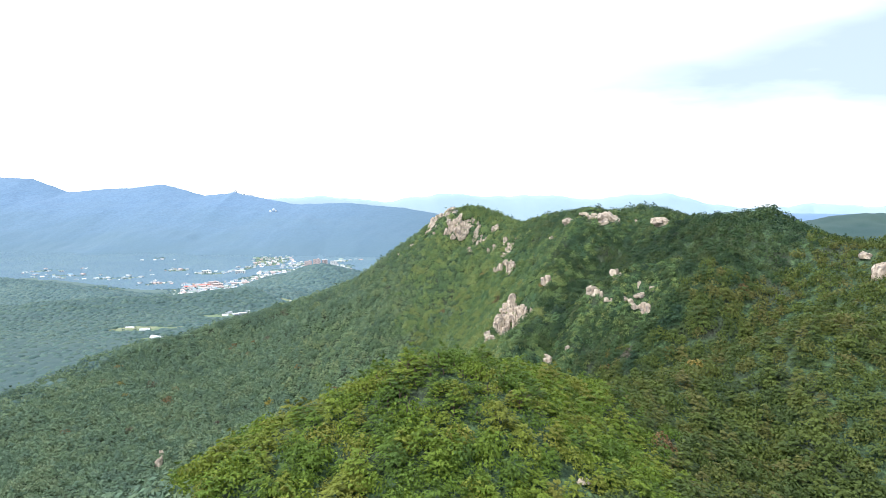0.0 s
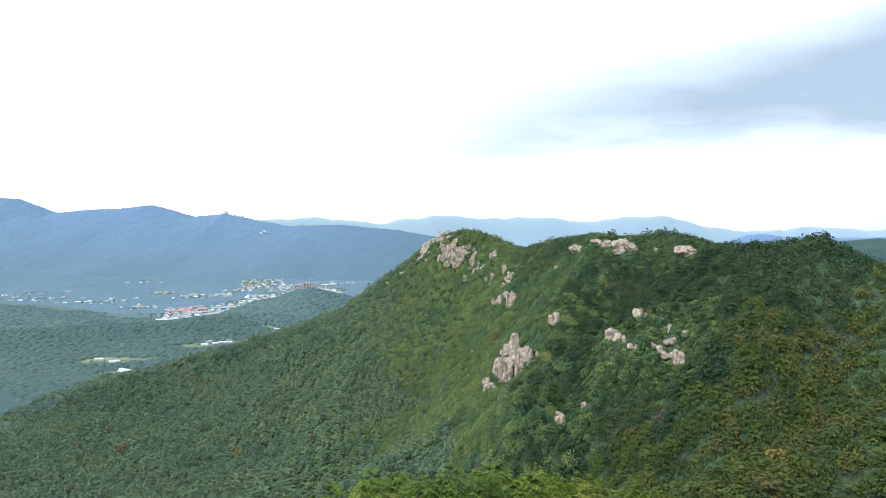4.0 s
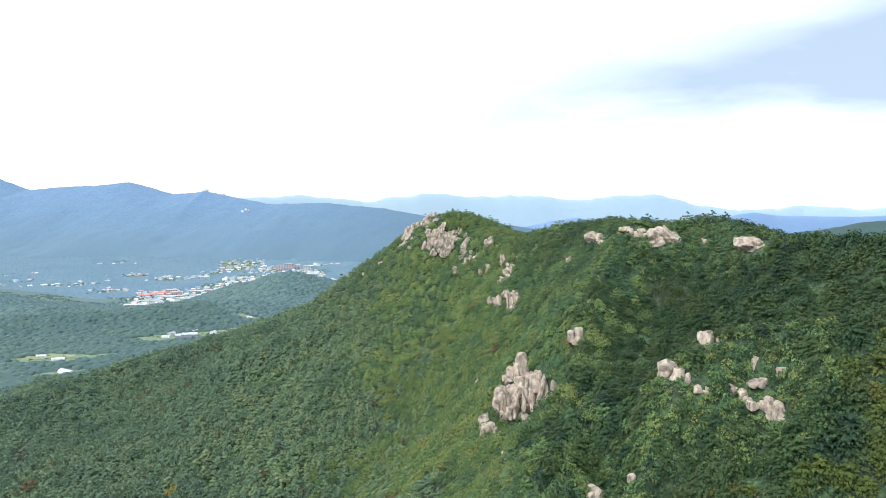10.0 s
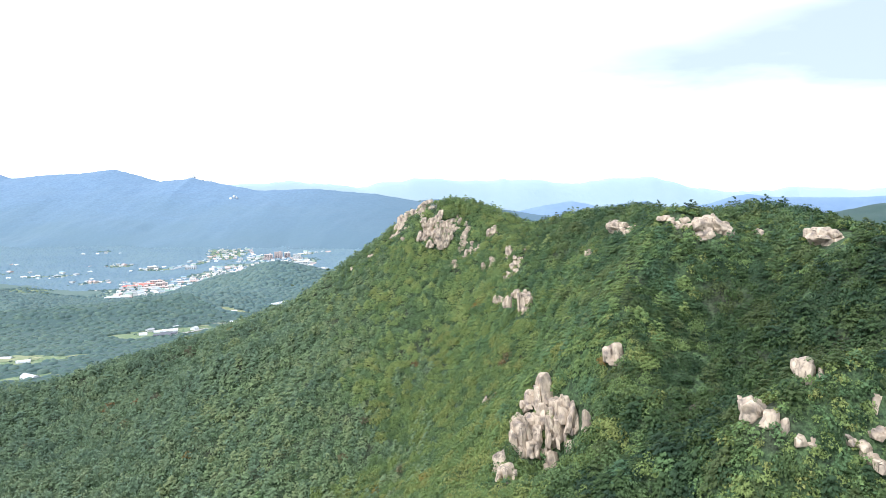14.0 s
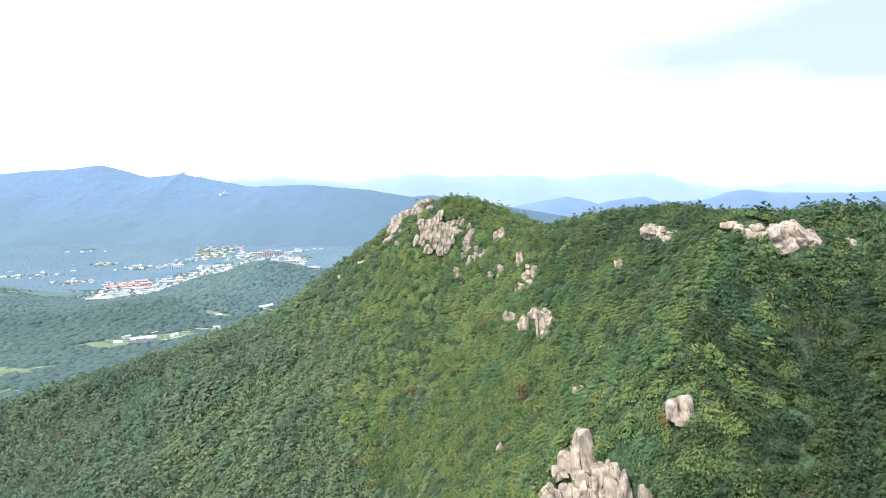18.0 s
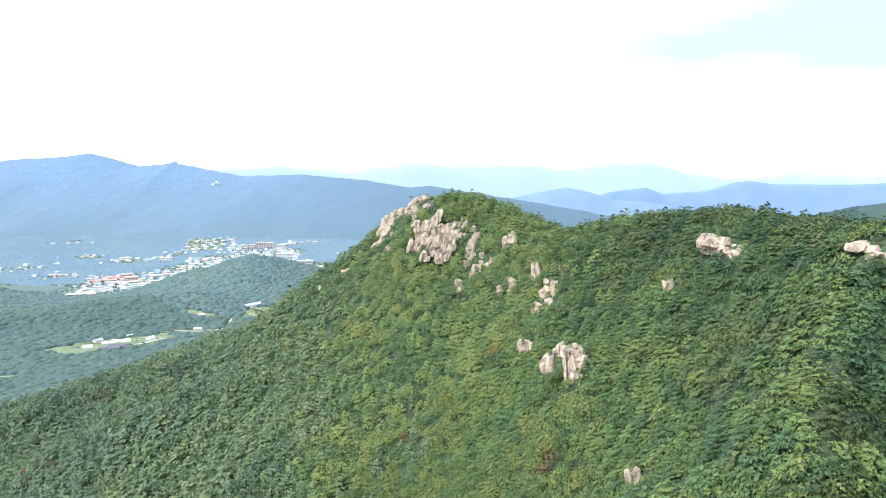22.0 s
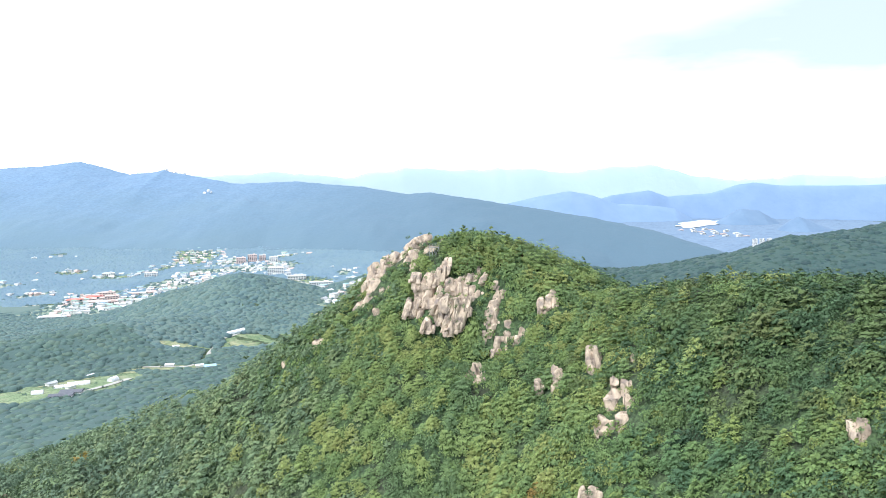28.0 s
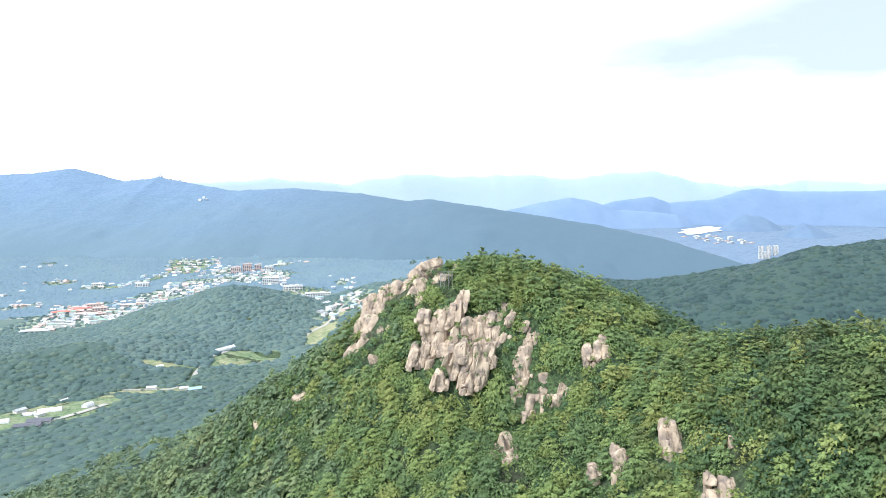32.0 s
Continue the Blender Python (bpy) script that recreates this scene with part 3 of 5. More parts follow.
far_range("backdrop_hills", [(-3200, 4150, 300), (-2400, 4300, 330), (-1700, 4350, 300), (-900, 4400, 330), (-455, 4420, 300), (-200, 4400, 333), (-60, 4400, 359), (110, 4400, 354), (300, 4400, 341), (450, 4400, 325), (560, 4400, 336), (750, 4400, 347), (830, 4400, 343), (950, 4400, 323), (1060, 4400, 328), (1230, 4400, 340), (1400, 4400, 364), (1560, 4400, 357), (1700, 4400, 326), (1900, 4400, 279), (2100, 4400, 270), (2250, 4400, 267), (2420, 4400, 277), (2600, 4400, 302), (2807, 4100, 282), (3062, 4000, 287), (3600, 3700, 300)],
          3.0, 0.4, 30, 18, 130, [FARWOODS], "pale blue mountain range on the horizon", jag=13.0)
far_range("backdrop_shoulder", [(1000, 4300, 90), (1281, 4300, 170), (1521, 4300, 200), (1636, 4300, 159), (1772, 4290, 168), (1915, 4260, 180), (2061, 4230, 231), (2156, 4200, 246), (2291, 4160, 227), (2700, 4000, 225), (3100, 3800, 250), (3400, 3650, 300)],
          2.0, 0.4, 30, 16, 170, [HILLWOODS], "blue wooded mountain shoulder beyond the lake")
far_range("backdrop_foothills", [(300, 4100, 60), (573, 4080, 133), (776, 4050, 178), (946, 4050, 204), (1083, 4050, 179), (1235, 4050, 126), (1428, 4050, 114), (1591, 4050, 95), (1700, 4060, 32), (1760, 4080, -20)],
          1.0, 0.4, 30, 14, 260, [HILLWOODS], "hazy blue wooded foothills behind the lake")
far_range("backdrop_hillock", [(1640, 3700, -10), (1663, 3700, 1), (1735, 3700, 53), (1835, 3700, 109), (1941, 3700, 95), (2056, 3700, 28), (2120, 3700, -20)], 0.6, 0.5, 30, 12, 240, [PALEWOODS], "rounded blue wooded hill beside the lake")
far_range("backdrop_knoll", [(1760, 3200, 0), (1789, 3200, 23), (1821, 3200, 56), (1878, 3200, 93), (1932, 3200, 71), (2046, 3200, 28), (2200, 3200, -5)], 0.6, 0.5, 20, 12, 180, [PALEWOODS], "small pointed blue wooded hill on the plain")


# ---- rocks ----
# name, label, blocks as x, y, z of the middle, width, height
OUTCROPS = []
OUTCROPS.append(("cliff", "cliff of rounded pinkish granite slabs falling from the summit crest", [(5.3, 200.0, 275.5, 5.5, 3.4), (1.0, 199.3, 272.7, 3.7, 5.2), (-3.9, 198.4, 269.4, 6.0, 3.4), (-7.0, 198.0, 267.9, 5.1, 5.1), (-8.5, 197.5, 266.0, 4.6, 5.7), (-11.9, 196.8, 263.0, 5.1, 6.9), (-9.4, 192.9, 262.6, 4.5, 5.6), (-13.3, 196.1, 260.3, 4.6, 7.4), (-14.4, 191.1, 258.0, 5.0, 6.7), (-11.8, 189.3, 258.9, 4.4, 7.2), (-15.3, 184.9, 253.9, 6.5, 4.9)]))
OUTCROPS.append(("rock_outcrop", "stacked pale granite boulders below the summit lookout", [(-9.2, 185.5, 258.0, 3.0, 4.3), (-7.3, 185.9, 259.5, 2.4, 3.3), (-10.5, 179.2, 252.6, 3.4, 3.2), (2.0, 192.1, 269.0, 4.4, 6.1), (2.9, 194.2, 271.1, 4.2, 2.8), (-0.8, 191.9, 267.6, 3.0, 5.5), (6.5, 192.9, 271.3, 3.6, 4.2), (9.0, 192.4, 272.2, 3.0, 3.3), (12.6, 196.1, 275.5, 2.5, 2.0), (1.9, 188.8, 267.0, 3.3, 3.3)]))
OUTCROPS.append(("cliff", "tall jointed granite buttress on the peak's face", [(13.4, 177.9, 269.8, 2.3, 3.6), (12.1, 177.2, 267.8, 3.3, 4.6), (2.3, 176.2, 265.1, 3.1, 3.1), (3.5, 175.4, 262.9, 3.3, 3.8), (6.3, 175.0, 261.7, 4.8, 10.2), (7.9, 176.0, 264.5, 4.3, 5.1), (10.7, 176.4, 265.7, 2.3, 3.6), (5.4, 173.9, 258.8, 3.6, 6.1), (7.4, 173.6, 257.9, 3.1, 6.1), (9.5, 173.6, 257.8, 3.3, 6.6), (1.4, 172.7, 255.6, 4.8, 6.1), (3.1, 172.2, 254.2, 3.0, 3.0)]))
OUTCROPS.append(("cliff", "broad pinkish granite cliff with vertical cracks", [(11.7, 172.9, 258.4, 4.6, 9.6), (15.0, 173.5, 259.8, 4.8, 9.7), (20.0, 174.7, 263.0, 5.9, 6.1), (18.5, 172.6, 259.4, 4.8, 6.6), (21.2, 171.9, 259.5, 3.3, 7.6), (15.6, 171.2, 256.2, 6.8, 6.1), (17.6, 171.6, 257.6, 4.3, 5.6), (14.1, 174.2, 261.9, 3.6, 3.6), (13.3, 171.1, 255.3, 4.5, 4.5), (18.7, 169.8, 256.0, 3.5, 3.0), (16.2, 169.7, 254.6, 5.0, 3.0), (18.2, 174.3, 262.1, 3.1, 4.1)]))
OUTCROPS.append(("cliff", "lower granite blocks of the cliff among bushes", [(15.1, 165.9, 253.1, 6.6, 8.2), (12.8, 166.6, 255.2, 5.5, 8.8), (17.6, 167.1, 257.0, 5.5, 7.3), (14.3, 165.1, 250.6, 4.6, 4.6), (12.6, 164.5, 248.6, 2.4, 1.8), (6.3, 165.3, 251.3, 3.5, 4.6), (10.8, 167.4, 258.1, 4.8, 6.6)]))
OUTCROPS.append(("rock_outcrop", "small granite knobs poking out of the summit trees", [(24.4, 177.2, 267.1, 2.3, 3.4), (21.8, 176.8, 265.9, 1.4, 1.8), (25.0, 174.1, 264.3, 2.1, 3.8), (16.6, 176.1, 263.8, 1.4, 2.3), (22.8, 171.3, 260.1, 1.5, 3.0), (24.6, 171.0, 260.4, 1.2, 2.0)]))
OUTCROPS.append(("rock_rib", "steep broken rib of pale granite between trees", [(25.0, 172.4, 265.2, 1.7, 4.0), (28.9, 171.6, 263.0, 2.2, 3.0), (30.1, 170.1, 260.3, 2.7, 4.0), (28.2, 169.1, 257.6, 3.3, 6.0), (26.7, 167.6, 254.5, 3.3, 6.0), (29.1, 166.7, 253.7, 2.7, 4.5), (27.2, 165.7, 251.0, 2.7, 4.5), (24.3, 164.6, 247.9, 2.2, 4.5), (24.6, 163.3, 245.4, 2.0, 4.0), (26.1, 164.8, 248.8, 2.2, 3.5)]))
OUTCROPS.append(("rock_outcrop", "grey granite slabs at the foot of the rib", [(32.2, 164.8, 251.6, 2.2, 4.5), (29.8, 162.7, 245.9, 4.7, 6.4), (32.0, 162.6, 247.9, 3.2, 3.7), (36.3, 159.2, 248.4, 4.6, 6.3), (34.6, 160.3, 247.1, 2.5, 3.9), (28.2, 161.4, 243.4, 3.5, 4.4)]))
OUTCROPS.append(("rock_outcrop", "pale granite outcrop on the peak's wooded flank", [(42.6, 159.4, 259.2, 3.1, 4.8), (45.3, 159.7, 260.3, 3.6, 5.8), (42.8, 158.0, 255.3, 2.1, 4.3), (41.3, 158.7, 257.0, 1.4, 3.4)]))
OUTCROPS.append(("rock_outcrop", "single pale granite block standing among trees", [(20.2, 148.4, 239.3, 4.6, 8.0), (18.6, 147.1, 237.9, 2.9, 5.3), (20.9, 144.7, 238.2, 2.9, 4.5)]))
OUTCROPS.append(("rock_outcrop", "slim pale granite pillar with smaller blocks", [(41.7, 132.5, 243.7, 3.5, 5.5), (40.4, 129.5, 240.5, 2.2, 2.9), (36.2, 131.5, 242.1, 2.5, 3.2), (40.9, 133.5, 245.4, 1.7, 2.7)]))
OUTCROPS.append(("rock_outcrop", "leaning pale granite tooth among pines", [(50.5, 128.1, 249.0, 4.4, 7.5), (50.1, 128.9, 250.4, 2.7, 4.9), (50.8, 126.8, 247.2, 3.2, 4.4)]))
OUTCROPS.append(("rock_outcrop", "tall knobbly granite tower on the wooded slope", [(54.6, 112.1, 246.1, 3.5, 4.8), (51.6, 110.8, 243.7, 5.2, 5.2), (51.9, 104.1, 240.8, 4.3, 4.9), (48.3, 106.2, 238.7, 5.9, 5.9), (51.5, 113.1, 248.1, 1.7, 2.9), (53.8, 107.4, 243.4, 2.6, 5.5), (46.4, 106.1, 237.2, 3.1, 4.6)]))
OUTCROPS.append(("rock_outcrop", "low white granite block on the slope", [(41.3, 92.1, 228.3, 3.2, 4.8), (38.6, 92.4, 228.8, 1.8, 3.9), (39.9, 91.5, 227.3, 2.2, 2.9)]))
OUTCROPS.append(("rock_outcrop", "cluster of granite blocks with one bright slab", [(39.2, 46.9, 234.9, 3.8, 5.7), (44.0, 48.9, 238.3, 3.2, 5.2), (47.6, 46.9, 234.7, 5.8, 11.0), (42.0, 48.5, 237.7, 1.4, 2.1), (46.2, 47.7, 236.1, 2.3, 5.8), (47.7, 49.2, 238.9, 1.2, 1.7), (44.9, 47.9, 236.6, 1.7, 3.5), (49.0, 47.9, 236.5, 3.5, 3.5)]))
OUTCROPS.append(("rock_outcrop", "small pale granite tooth on the ridge slope", [(78.3, 60.0, 254.9, 2.7, 3.8), (78.2, 59.0, 253.0, 1.3, 3.2)]))
OUTCROPS.append(("rock_outcrop", "flat-topped granite tor near the ridge crest", [(91.4, 58.8, 268.7, 8.3, 3.8), (94.3, 55.6, 265.3, 6.8, 7.6), (94.6, 50.3, 265.5, 5.2, 3.7), (97.1, 50.9, 267.3, 3.5, 2.6), (93.2, 57.8, 266.7, 5.3, 5.9), (87.8, 58.3, 267.7, 2.9, 3.2)]))
OUTCROPS.append(("rock_outcrop", "large rounded granite boulder stack on the ridge", [(98.0, -22.1, 272.0, 7.9, 6.7), (103.1, -22.1, 272.0, 9.0, 7.1), (97.7, -23.8, 268.7, 6.9, 3.8), (100.9, -21.8, 272.7, 6.4, 5.4), (105.4, -22.7, 270.9, 4.2, 4.8)]))
OUTCROPS.append(("rock_outcrop", "low granite slabs lying along the ridge", [(87.9, -14.3, 274.5, 5.4, 2.2), (89.4, -16.6, 273.0, 4.1, 1.9), (91.2, -18.8, 271.9, 4.1, 2.2)]))
OUTCROPS.append(("rock_outcrop", "flat granite ledges below the ridge trees", [(126.9, -44.7, 271.3, 9.7, 3.8), (130.1, -45.8, 269.1, 6.3, 3.8), (128.0, -50.0, 265.2, 8.3, 4.6), (123.9, -44.9, 270.7, 5.0, 2.9)]))
OUTCROPS.append(("rock_outcrop", "small granite boulders beside the ridge crest", [(120.6, -17.2, 269.0, 5.5, 4.1), (93.4, -17.9, 273.4, 5.2, 3.1)]))
OUTCROPS.append(("crag", "jagged granite crag with ochre and grey faces", [(39.9, -43.8, 221.5, 6.1, 9.0), (36.3, -42.8, 219.0, 3.8, 4.1), (34.3, -43.0, 217.1, 3.4, 2.6), (38.8, -46.8, 216.9, 2.8, 3.8), (37.7, -48.1, 214.5, 2.9, 5.7), (32.3, -51.1, 209.3, 7.9, 10.8), (30.7, -46.8, 211.7, 3.5, 7.1), (35.4, -48.5, 213.4, 4.1, 4.2), (33.1, -52.3, 207.2, 5.7, 6.3)]))
OUTCROPS.append(("crag", "grey streaked granite wall of the crag", [(42.8, -48.6, 217.1, 5.0, 5.8), (42.3, -51.4, 211.2, 5.8, 8.8), (45.5, -50.2, 217.7, 5.8, 7.4), (47.7, -53.4, 216.2, 4.4, 8.7), (49.6, -62.6, 215.0, 2.8, 10.2), (46.9, -57.9, 208.0, 4.3, 4.6), (50.0, -58.1, 217.0, 2.0, 5.3), (40.4, -50.1, 212.7, 2.7, 6.8)]))
OUTCROPS.append(("crag", "broken lower granite blocks of the crag", [(24.4, -57.1, 204.2, 3.0, 5.9), (25.6, -64.9, 203.6, 4.8, 4.1), (39.8, -54.6, 202.4, 4.0, 8.7), (35.2, -59.1, 195.7, 1.6, 2.6), (35.9, -60.8, 192.8, 3.6, 7.2), (27.9, -89.9, 203.8, 1.3, 2.3), (36.6, -63.8, 191.8, 2.6, 2.6), (46.0, -57.9, 205.4, 3.2, 3.2)]))
OUTCROPS.append(("boulder", "slim grey granite spike in the woods", [(26.8, 15.0, 199.5, 2.1, 5.2)]))
OUTCROPS.append(("rock_outcrop", "pale pointed granite block among the trees", [(57.9, -56.9, 236.8, 5.2, 7.0), (58.1, -57.9, 235.0, 3.5, 3.8)]))
OUTCROPS.append(("boulder", "small grey granite stone in the woods", [(48.5, -3.8, 223.6, 3.4, 4.8)]))
OUTCROPS.append(("rock_outcrop", "smooth rounded granite boulder with a vertical crack", [(83.5, -112.9, 245.1, 4.8, 5.6), (85.9, -114.3, 245.0, 1.6, 3.4)]))
OUTCROPS.append(("rock_outcrop", "round cracked granite boulder with smaller stones", [(72.5, -114.2, 237.6, 6.9, 5.7), (75.7, -99.8, 235.6, 1.8, 2.3), (71.0, -113.6, 236.3, 2.9, 2.9), (73.7, -118.2, 237.2, 2.9, 3.2), (75.4, -120.3, 236.5, 2.6, 4.1), (72.8, -118.1, 236.7, 2.9, 1.9)]))
OUTCROPS.append(("rock_outcrop", "long row of grey granite slabs down the slope", [(85.7, -125.4, 235.7, 2.0, 2.4), (87.4, -126.4, 234.9, 2.9, 1.9), (91.4, -125.6, 237.3, 3.8, 2.4), (93.3, -126.0, 237.8, 2.1, 1.9), (88.0, -127.6, 233.8, 2.9, 2.0), (89.1, -129.6, 232.3, 3.7, 2.4), (93.0, -130.6, 232.9, 4.2, 4.1), (92.4, -133.0, 231.1, 2.9, 3.7), (94.3, -133.8, 232.3, 3.3, 4.5), (93.4, -135.6, 230.7, 2.8, 1.9)]))
OUTCROPS.append(("rock_outcrop", "dull grey granite slabs half hidden by trees", [(77.9, -122.4, 234.7, 3.3, 2.2), (79.3, -123.1, 234.2, 0.9, 3.2), (93.5, -121.8, 241.9, 2.8, 4.9), (98.1, -126.4, 241.0, 2.8, 3.3)]))
OUTCROPS.append(("rock_outcrop", "pale rounded boulder on the wooded spur", [(-31.3, 182.5, 241.2, 4.2, 3.9), (-30.1, 182.3, 242.2, 2.6, 2.6)]))
OUTCROPS.append(("boulder", "small pale boulder on the wooded spur", [(-44.0, 186.1, 233.0, 2.3, 3.4)]))
OUTCROPS.append(("boulder", "tiny pale boulder low on the spur", [(-134.6, 273.3, 179.5, 3.8, 3.3)]))
OUTCROPS.append(("rock_outcrop", "grey granite block low in the gully", [(48.9, -124.4, 206.0, 3.6, 4.7), (48.3, -121.1, 206.4, 2.2, 3.2)]))
OUTCROPS.append(("boulder", "grey granite boulder low in the gully", [(57.4, -129.4, 212.1, 2.9, 2.7)]))
OUTCROPS.append(("rock_outcrop", "pointed pale boulder on the lower slope", [(-165.7, -63.7, 130.3, 4.0, 6.0), (-171.2, -45.9, 128.6, 3.1, 5.4)]))
OUTCROPS.append(("rock_outcrop", "pale boulder beside the side ridge", [(173.7, -178.0, 254.7, 6.9, 6.9), (178.6, -158.9, 259.2, 6.2, 2.8)]))
OUTCROPS.append(("boulder", "flat pale stone on the near hilltop", [(22.9, -338.1, 234.5, 2.0, 0.9)]))
OUTCROPS.append(("rock_outcrop", "pale bare rocks high on the far ridge", [(-732.2, 2390.1, 244.3, 12.9, 12.9), (-746.3, 2390.1, 228.9, 11.1, 9.3), (-718.3, 2390.1, 255.8, 9.2, 9.2), (-762.0, 2390.1, 221.2, 7.4, 5.6), (-707.0, 2390.1, 251.8, 5.5, 7.4), (-735.0, 2390.1, 224.9, 7.4, 5.6)]))
OUTCROPS.append(("rock_outcrop", "craggy rocks on the far ridge crest", [(-961.2, 2659.0, 331.8, 21.1, 21.1), (-974.3, 2659.0, 323.4, 23.5, 18.8), (-944.8, 2659.0, 321.0, 23.4, 16.4), (-923.8, 2659.0, 316.5, 18.7, 14.0), (-898.5, 2659.0, 314.1, 23.2, 11.6), (-885.8, 2659.0, 314.0, 13.9, 13.9)]))
OUTCROPS.append(("rock_outcrop", "little pale stones beside the granite tower", [(36.8, 134.7, 239.7, 2.3, 2.0), (58.1, 118.6, 252.4, 1.5, 2.4)]))


def vnoise3(p, s=0):
    """Smooth noise in space, -1 to 1, for rows of x, y, z."""
    i = np.floor(p)
    f = p - i
    f = f * f * (3 - 2 * f)
    total = 0
    for a in (0, 1):
        for b in (0, 1):
            for c in (0, 1):
                w = (f[:, 0] if a else 1 - f[:, 0]) * (f[:, 1] if b else 1 - f[:, 1]) * (f[:, 2] if c else 1 - f[:, 2])
                v = np.sin((i[:, 0] + a) * 127.1 + (i[:, 1] + b) * 311.7 + (i[:, 2] + c) * 74.7 + s * 19.3) * 43758.5453
                total = total + w * ((v - np.floor(v)) * 2 - 1)
    return total


def ball(cuts):
    bm = bmesh.new()
    bmesh.ops.create_icosphere(bm, subdivisions=cuts, radius=1.0)
    v, t = np.array([q.co for q in bm.verts]), np.array([[q.index for q in fc.verts] for fc in bm.faces])
    bm.free()
    return v, t


BALL_3, BALL_4 = ball(3), ball(4)


def joint_block(r, width, deep, tall):
    """One weathered joint block: a box with flat faces, worn edges, a tapering head, cracks and a rough skin."""
    v, t = BALL_4 if max(width, tall) > 6.0 else BALL_3
    p = 3.4 + 3.0 * r.rand()
    v = v / (np.abs(v) ** p).sum(1, keepdims=True) ** (1 / p)
    head = v[:, 2:3] * 0.5 + 0.5
    v = np.concatenate([v[:, :2] * (1 - (0.12 + 0.40 * r.rand()) * head ** 1.7), v[:, 2:]], 1)
    for k in range(15):
        n = r.normal(size=3) * (1, 1, 0.6)
        n /= np.linalg.norm(n)
        v = v - np.clip(v @ n - (0.52 + 0.34 * r.rand()), 0, None)[:, None] * n
    v = v * (width * 0.60, deep * 0.60, tall * 0.56)
    out = v / (np.linalg.norm(v, axis=1, keepdims=True) + 1e-6)
    q = v + r.uniform(0, 90, 3)
    s = min(width, tall)
    crack = np.clip(1 - np.abs(vnoise3(q * (0.8, 0.8, 0.12), 3)) * 14, 0, 1)
    ledge = np.clip(1 - np.abs(vnoise3(q * (0.15, 0.15, 0.5), 4)) * 12, 0, 1)
    return v + out * (0.06 * s * vnoise3(q * 0.6, 1) + 0.07 * vnoise3(q * 1.9, 2) - 0.09 * s * crack - 0.05 * s * ledge)[:, None], t


def slab(r, width, deep, tall):
    """An angular joint slab: flat faces between sharp, slightly worn edges."""
    bm = bmesh.new()
    for k in range(26):
        a, h = r.uniform(0, 6.2832), r.uniform(-1, 1)
        c, q = math.cos(a), math.sin(a)
        e = (abs(c) ** 5 + abs(q) ** 5) ** -0.2 * r.uniform(0.82, 1.0) * (1 - 0.42 * max(h, 0.0) ** 2.2)
        bm.verts.new((c * e * width / 2, q * e * deep / 2, math.copysign(abs(h) ** 0.6, h) * tall / 2))
    hull = bmesh.ops.convex_hull(bm, input=bm.verts)
    bmesh.ops.delete(bm, geom=list({v for v in hull["geom_interior"] + hull["geom_unused"] if isinstance(v, bmesh.types.BMVert)}), context="VERTS")
    bmesh.ops.dissolve_limit(bm, angle_limit=0.30, verts=bm.verts, edges=bm.edges)
    bmesh.ops.bevel(bm, geom=list(bm.edges), offset=0.05 * min(width, tall), segments=1, affect="EDGES", clamp_overlap=True)
    bmesh.ops.triangulate(bm, faces=bm.faces)
    bm.verts.index_update()
    v, t = np.array([q.co for q in bm.verts]), np.array([[q.index for q in fc.verts] for fc in bm.faces])
    bm.free()
    return v, t


def granite(seed, width, deep, tall, slant, jointed):
    """The blocks of a rock: a rounded body and, where it is jointed, upright slabs before it, uneven in height, with steps at the foot."""
    r = np.random.RandomState(seed)
    lean = r.uniform(-0.10, 0.10, 2)
    made = []
    v, t = joint_block(r, width * (0.9 if jointed else 1.0), deep * 0.9, tall * (0.88 if jointed else 1.0))
    made.append((v + ((0, 0.16 * deep, -0.05 * tall) if jointed else (0, 0, 0)), t, True))
    if jointed:
        count = int(np.clip(round(width / 2.0 + r.uniform(-0.5, 0.5)), 1, 4))
        edges = np.cumsum(np.concatenate([[0], r.uniform(0.5, 1.6, count)]))
        edges = edges / edges[-1] - 0.5
        peak = r.uniform(-0.25, 0.25)
        for k in range(count):
            mid, w = (edges[k] + edges[k + 1]) / 2, (edges[k + 1] - edges[k]) * width
            h = tall * (1 - 0.8 * abs(mid - peak) ** 1.4 - 0.38 * r.rand())
            v, t = slab(r, w * 1.3, deep * r.uniform(0.55, 0.8), h)
            v = v + v[:, 2:3] * (r.normal(0, 0.13), 0, 0) + v[:, 0:1] * (0, r.normal(0, 0.25), 0)
            made.append((v + (mid * width, deep * r.uniform(-0.28, -0.08), (h - tall) / 2 + tall * r.uniform(0, 0.15)), t, False))
            if h > 2.4 and r.rand() < 0.7:
                v, t = slab(r, w * r.uniform(0.7, 1.2), deep * 0.5, h * r.uniform(0.3, 0.5))
                made.append((v + (mid * width + w * r.uniform(-0.3, 0.3), -deep * r.uniform(0.25, 0.42), -tall * r.uniform(0.2, 0.36)), t, False))
    elif width > 3.2:
        v, t = joint_block(r, width * r.uniform(0.4, 0.6), deep * 0.6, tall * r.uniform(0.35, 0.55))
        made.append((v + (width * r.uniform(-0.35, 0.35), -deep * 0.3, -0.25 * tall), t, True))
    for v, t, worn in made:
        v[:, 0] += (lean[0] + slant) * v[:, 2]
        v[:, 1] += (lean[1] + 0.18) * v[:, 2]
    return made


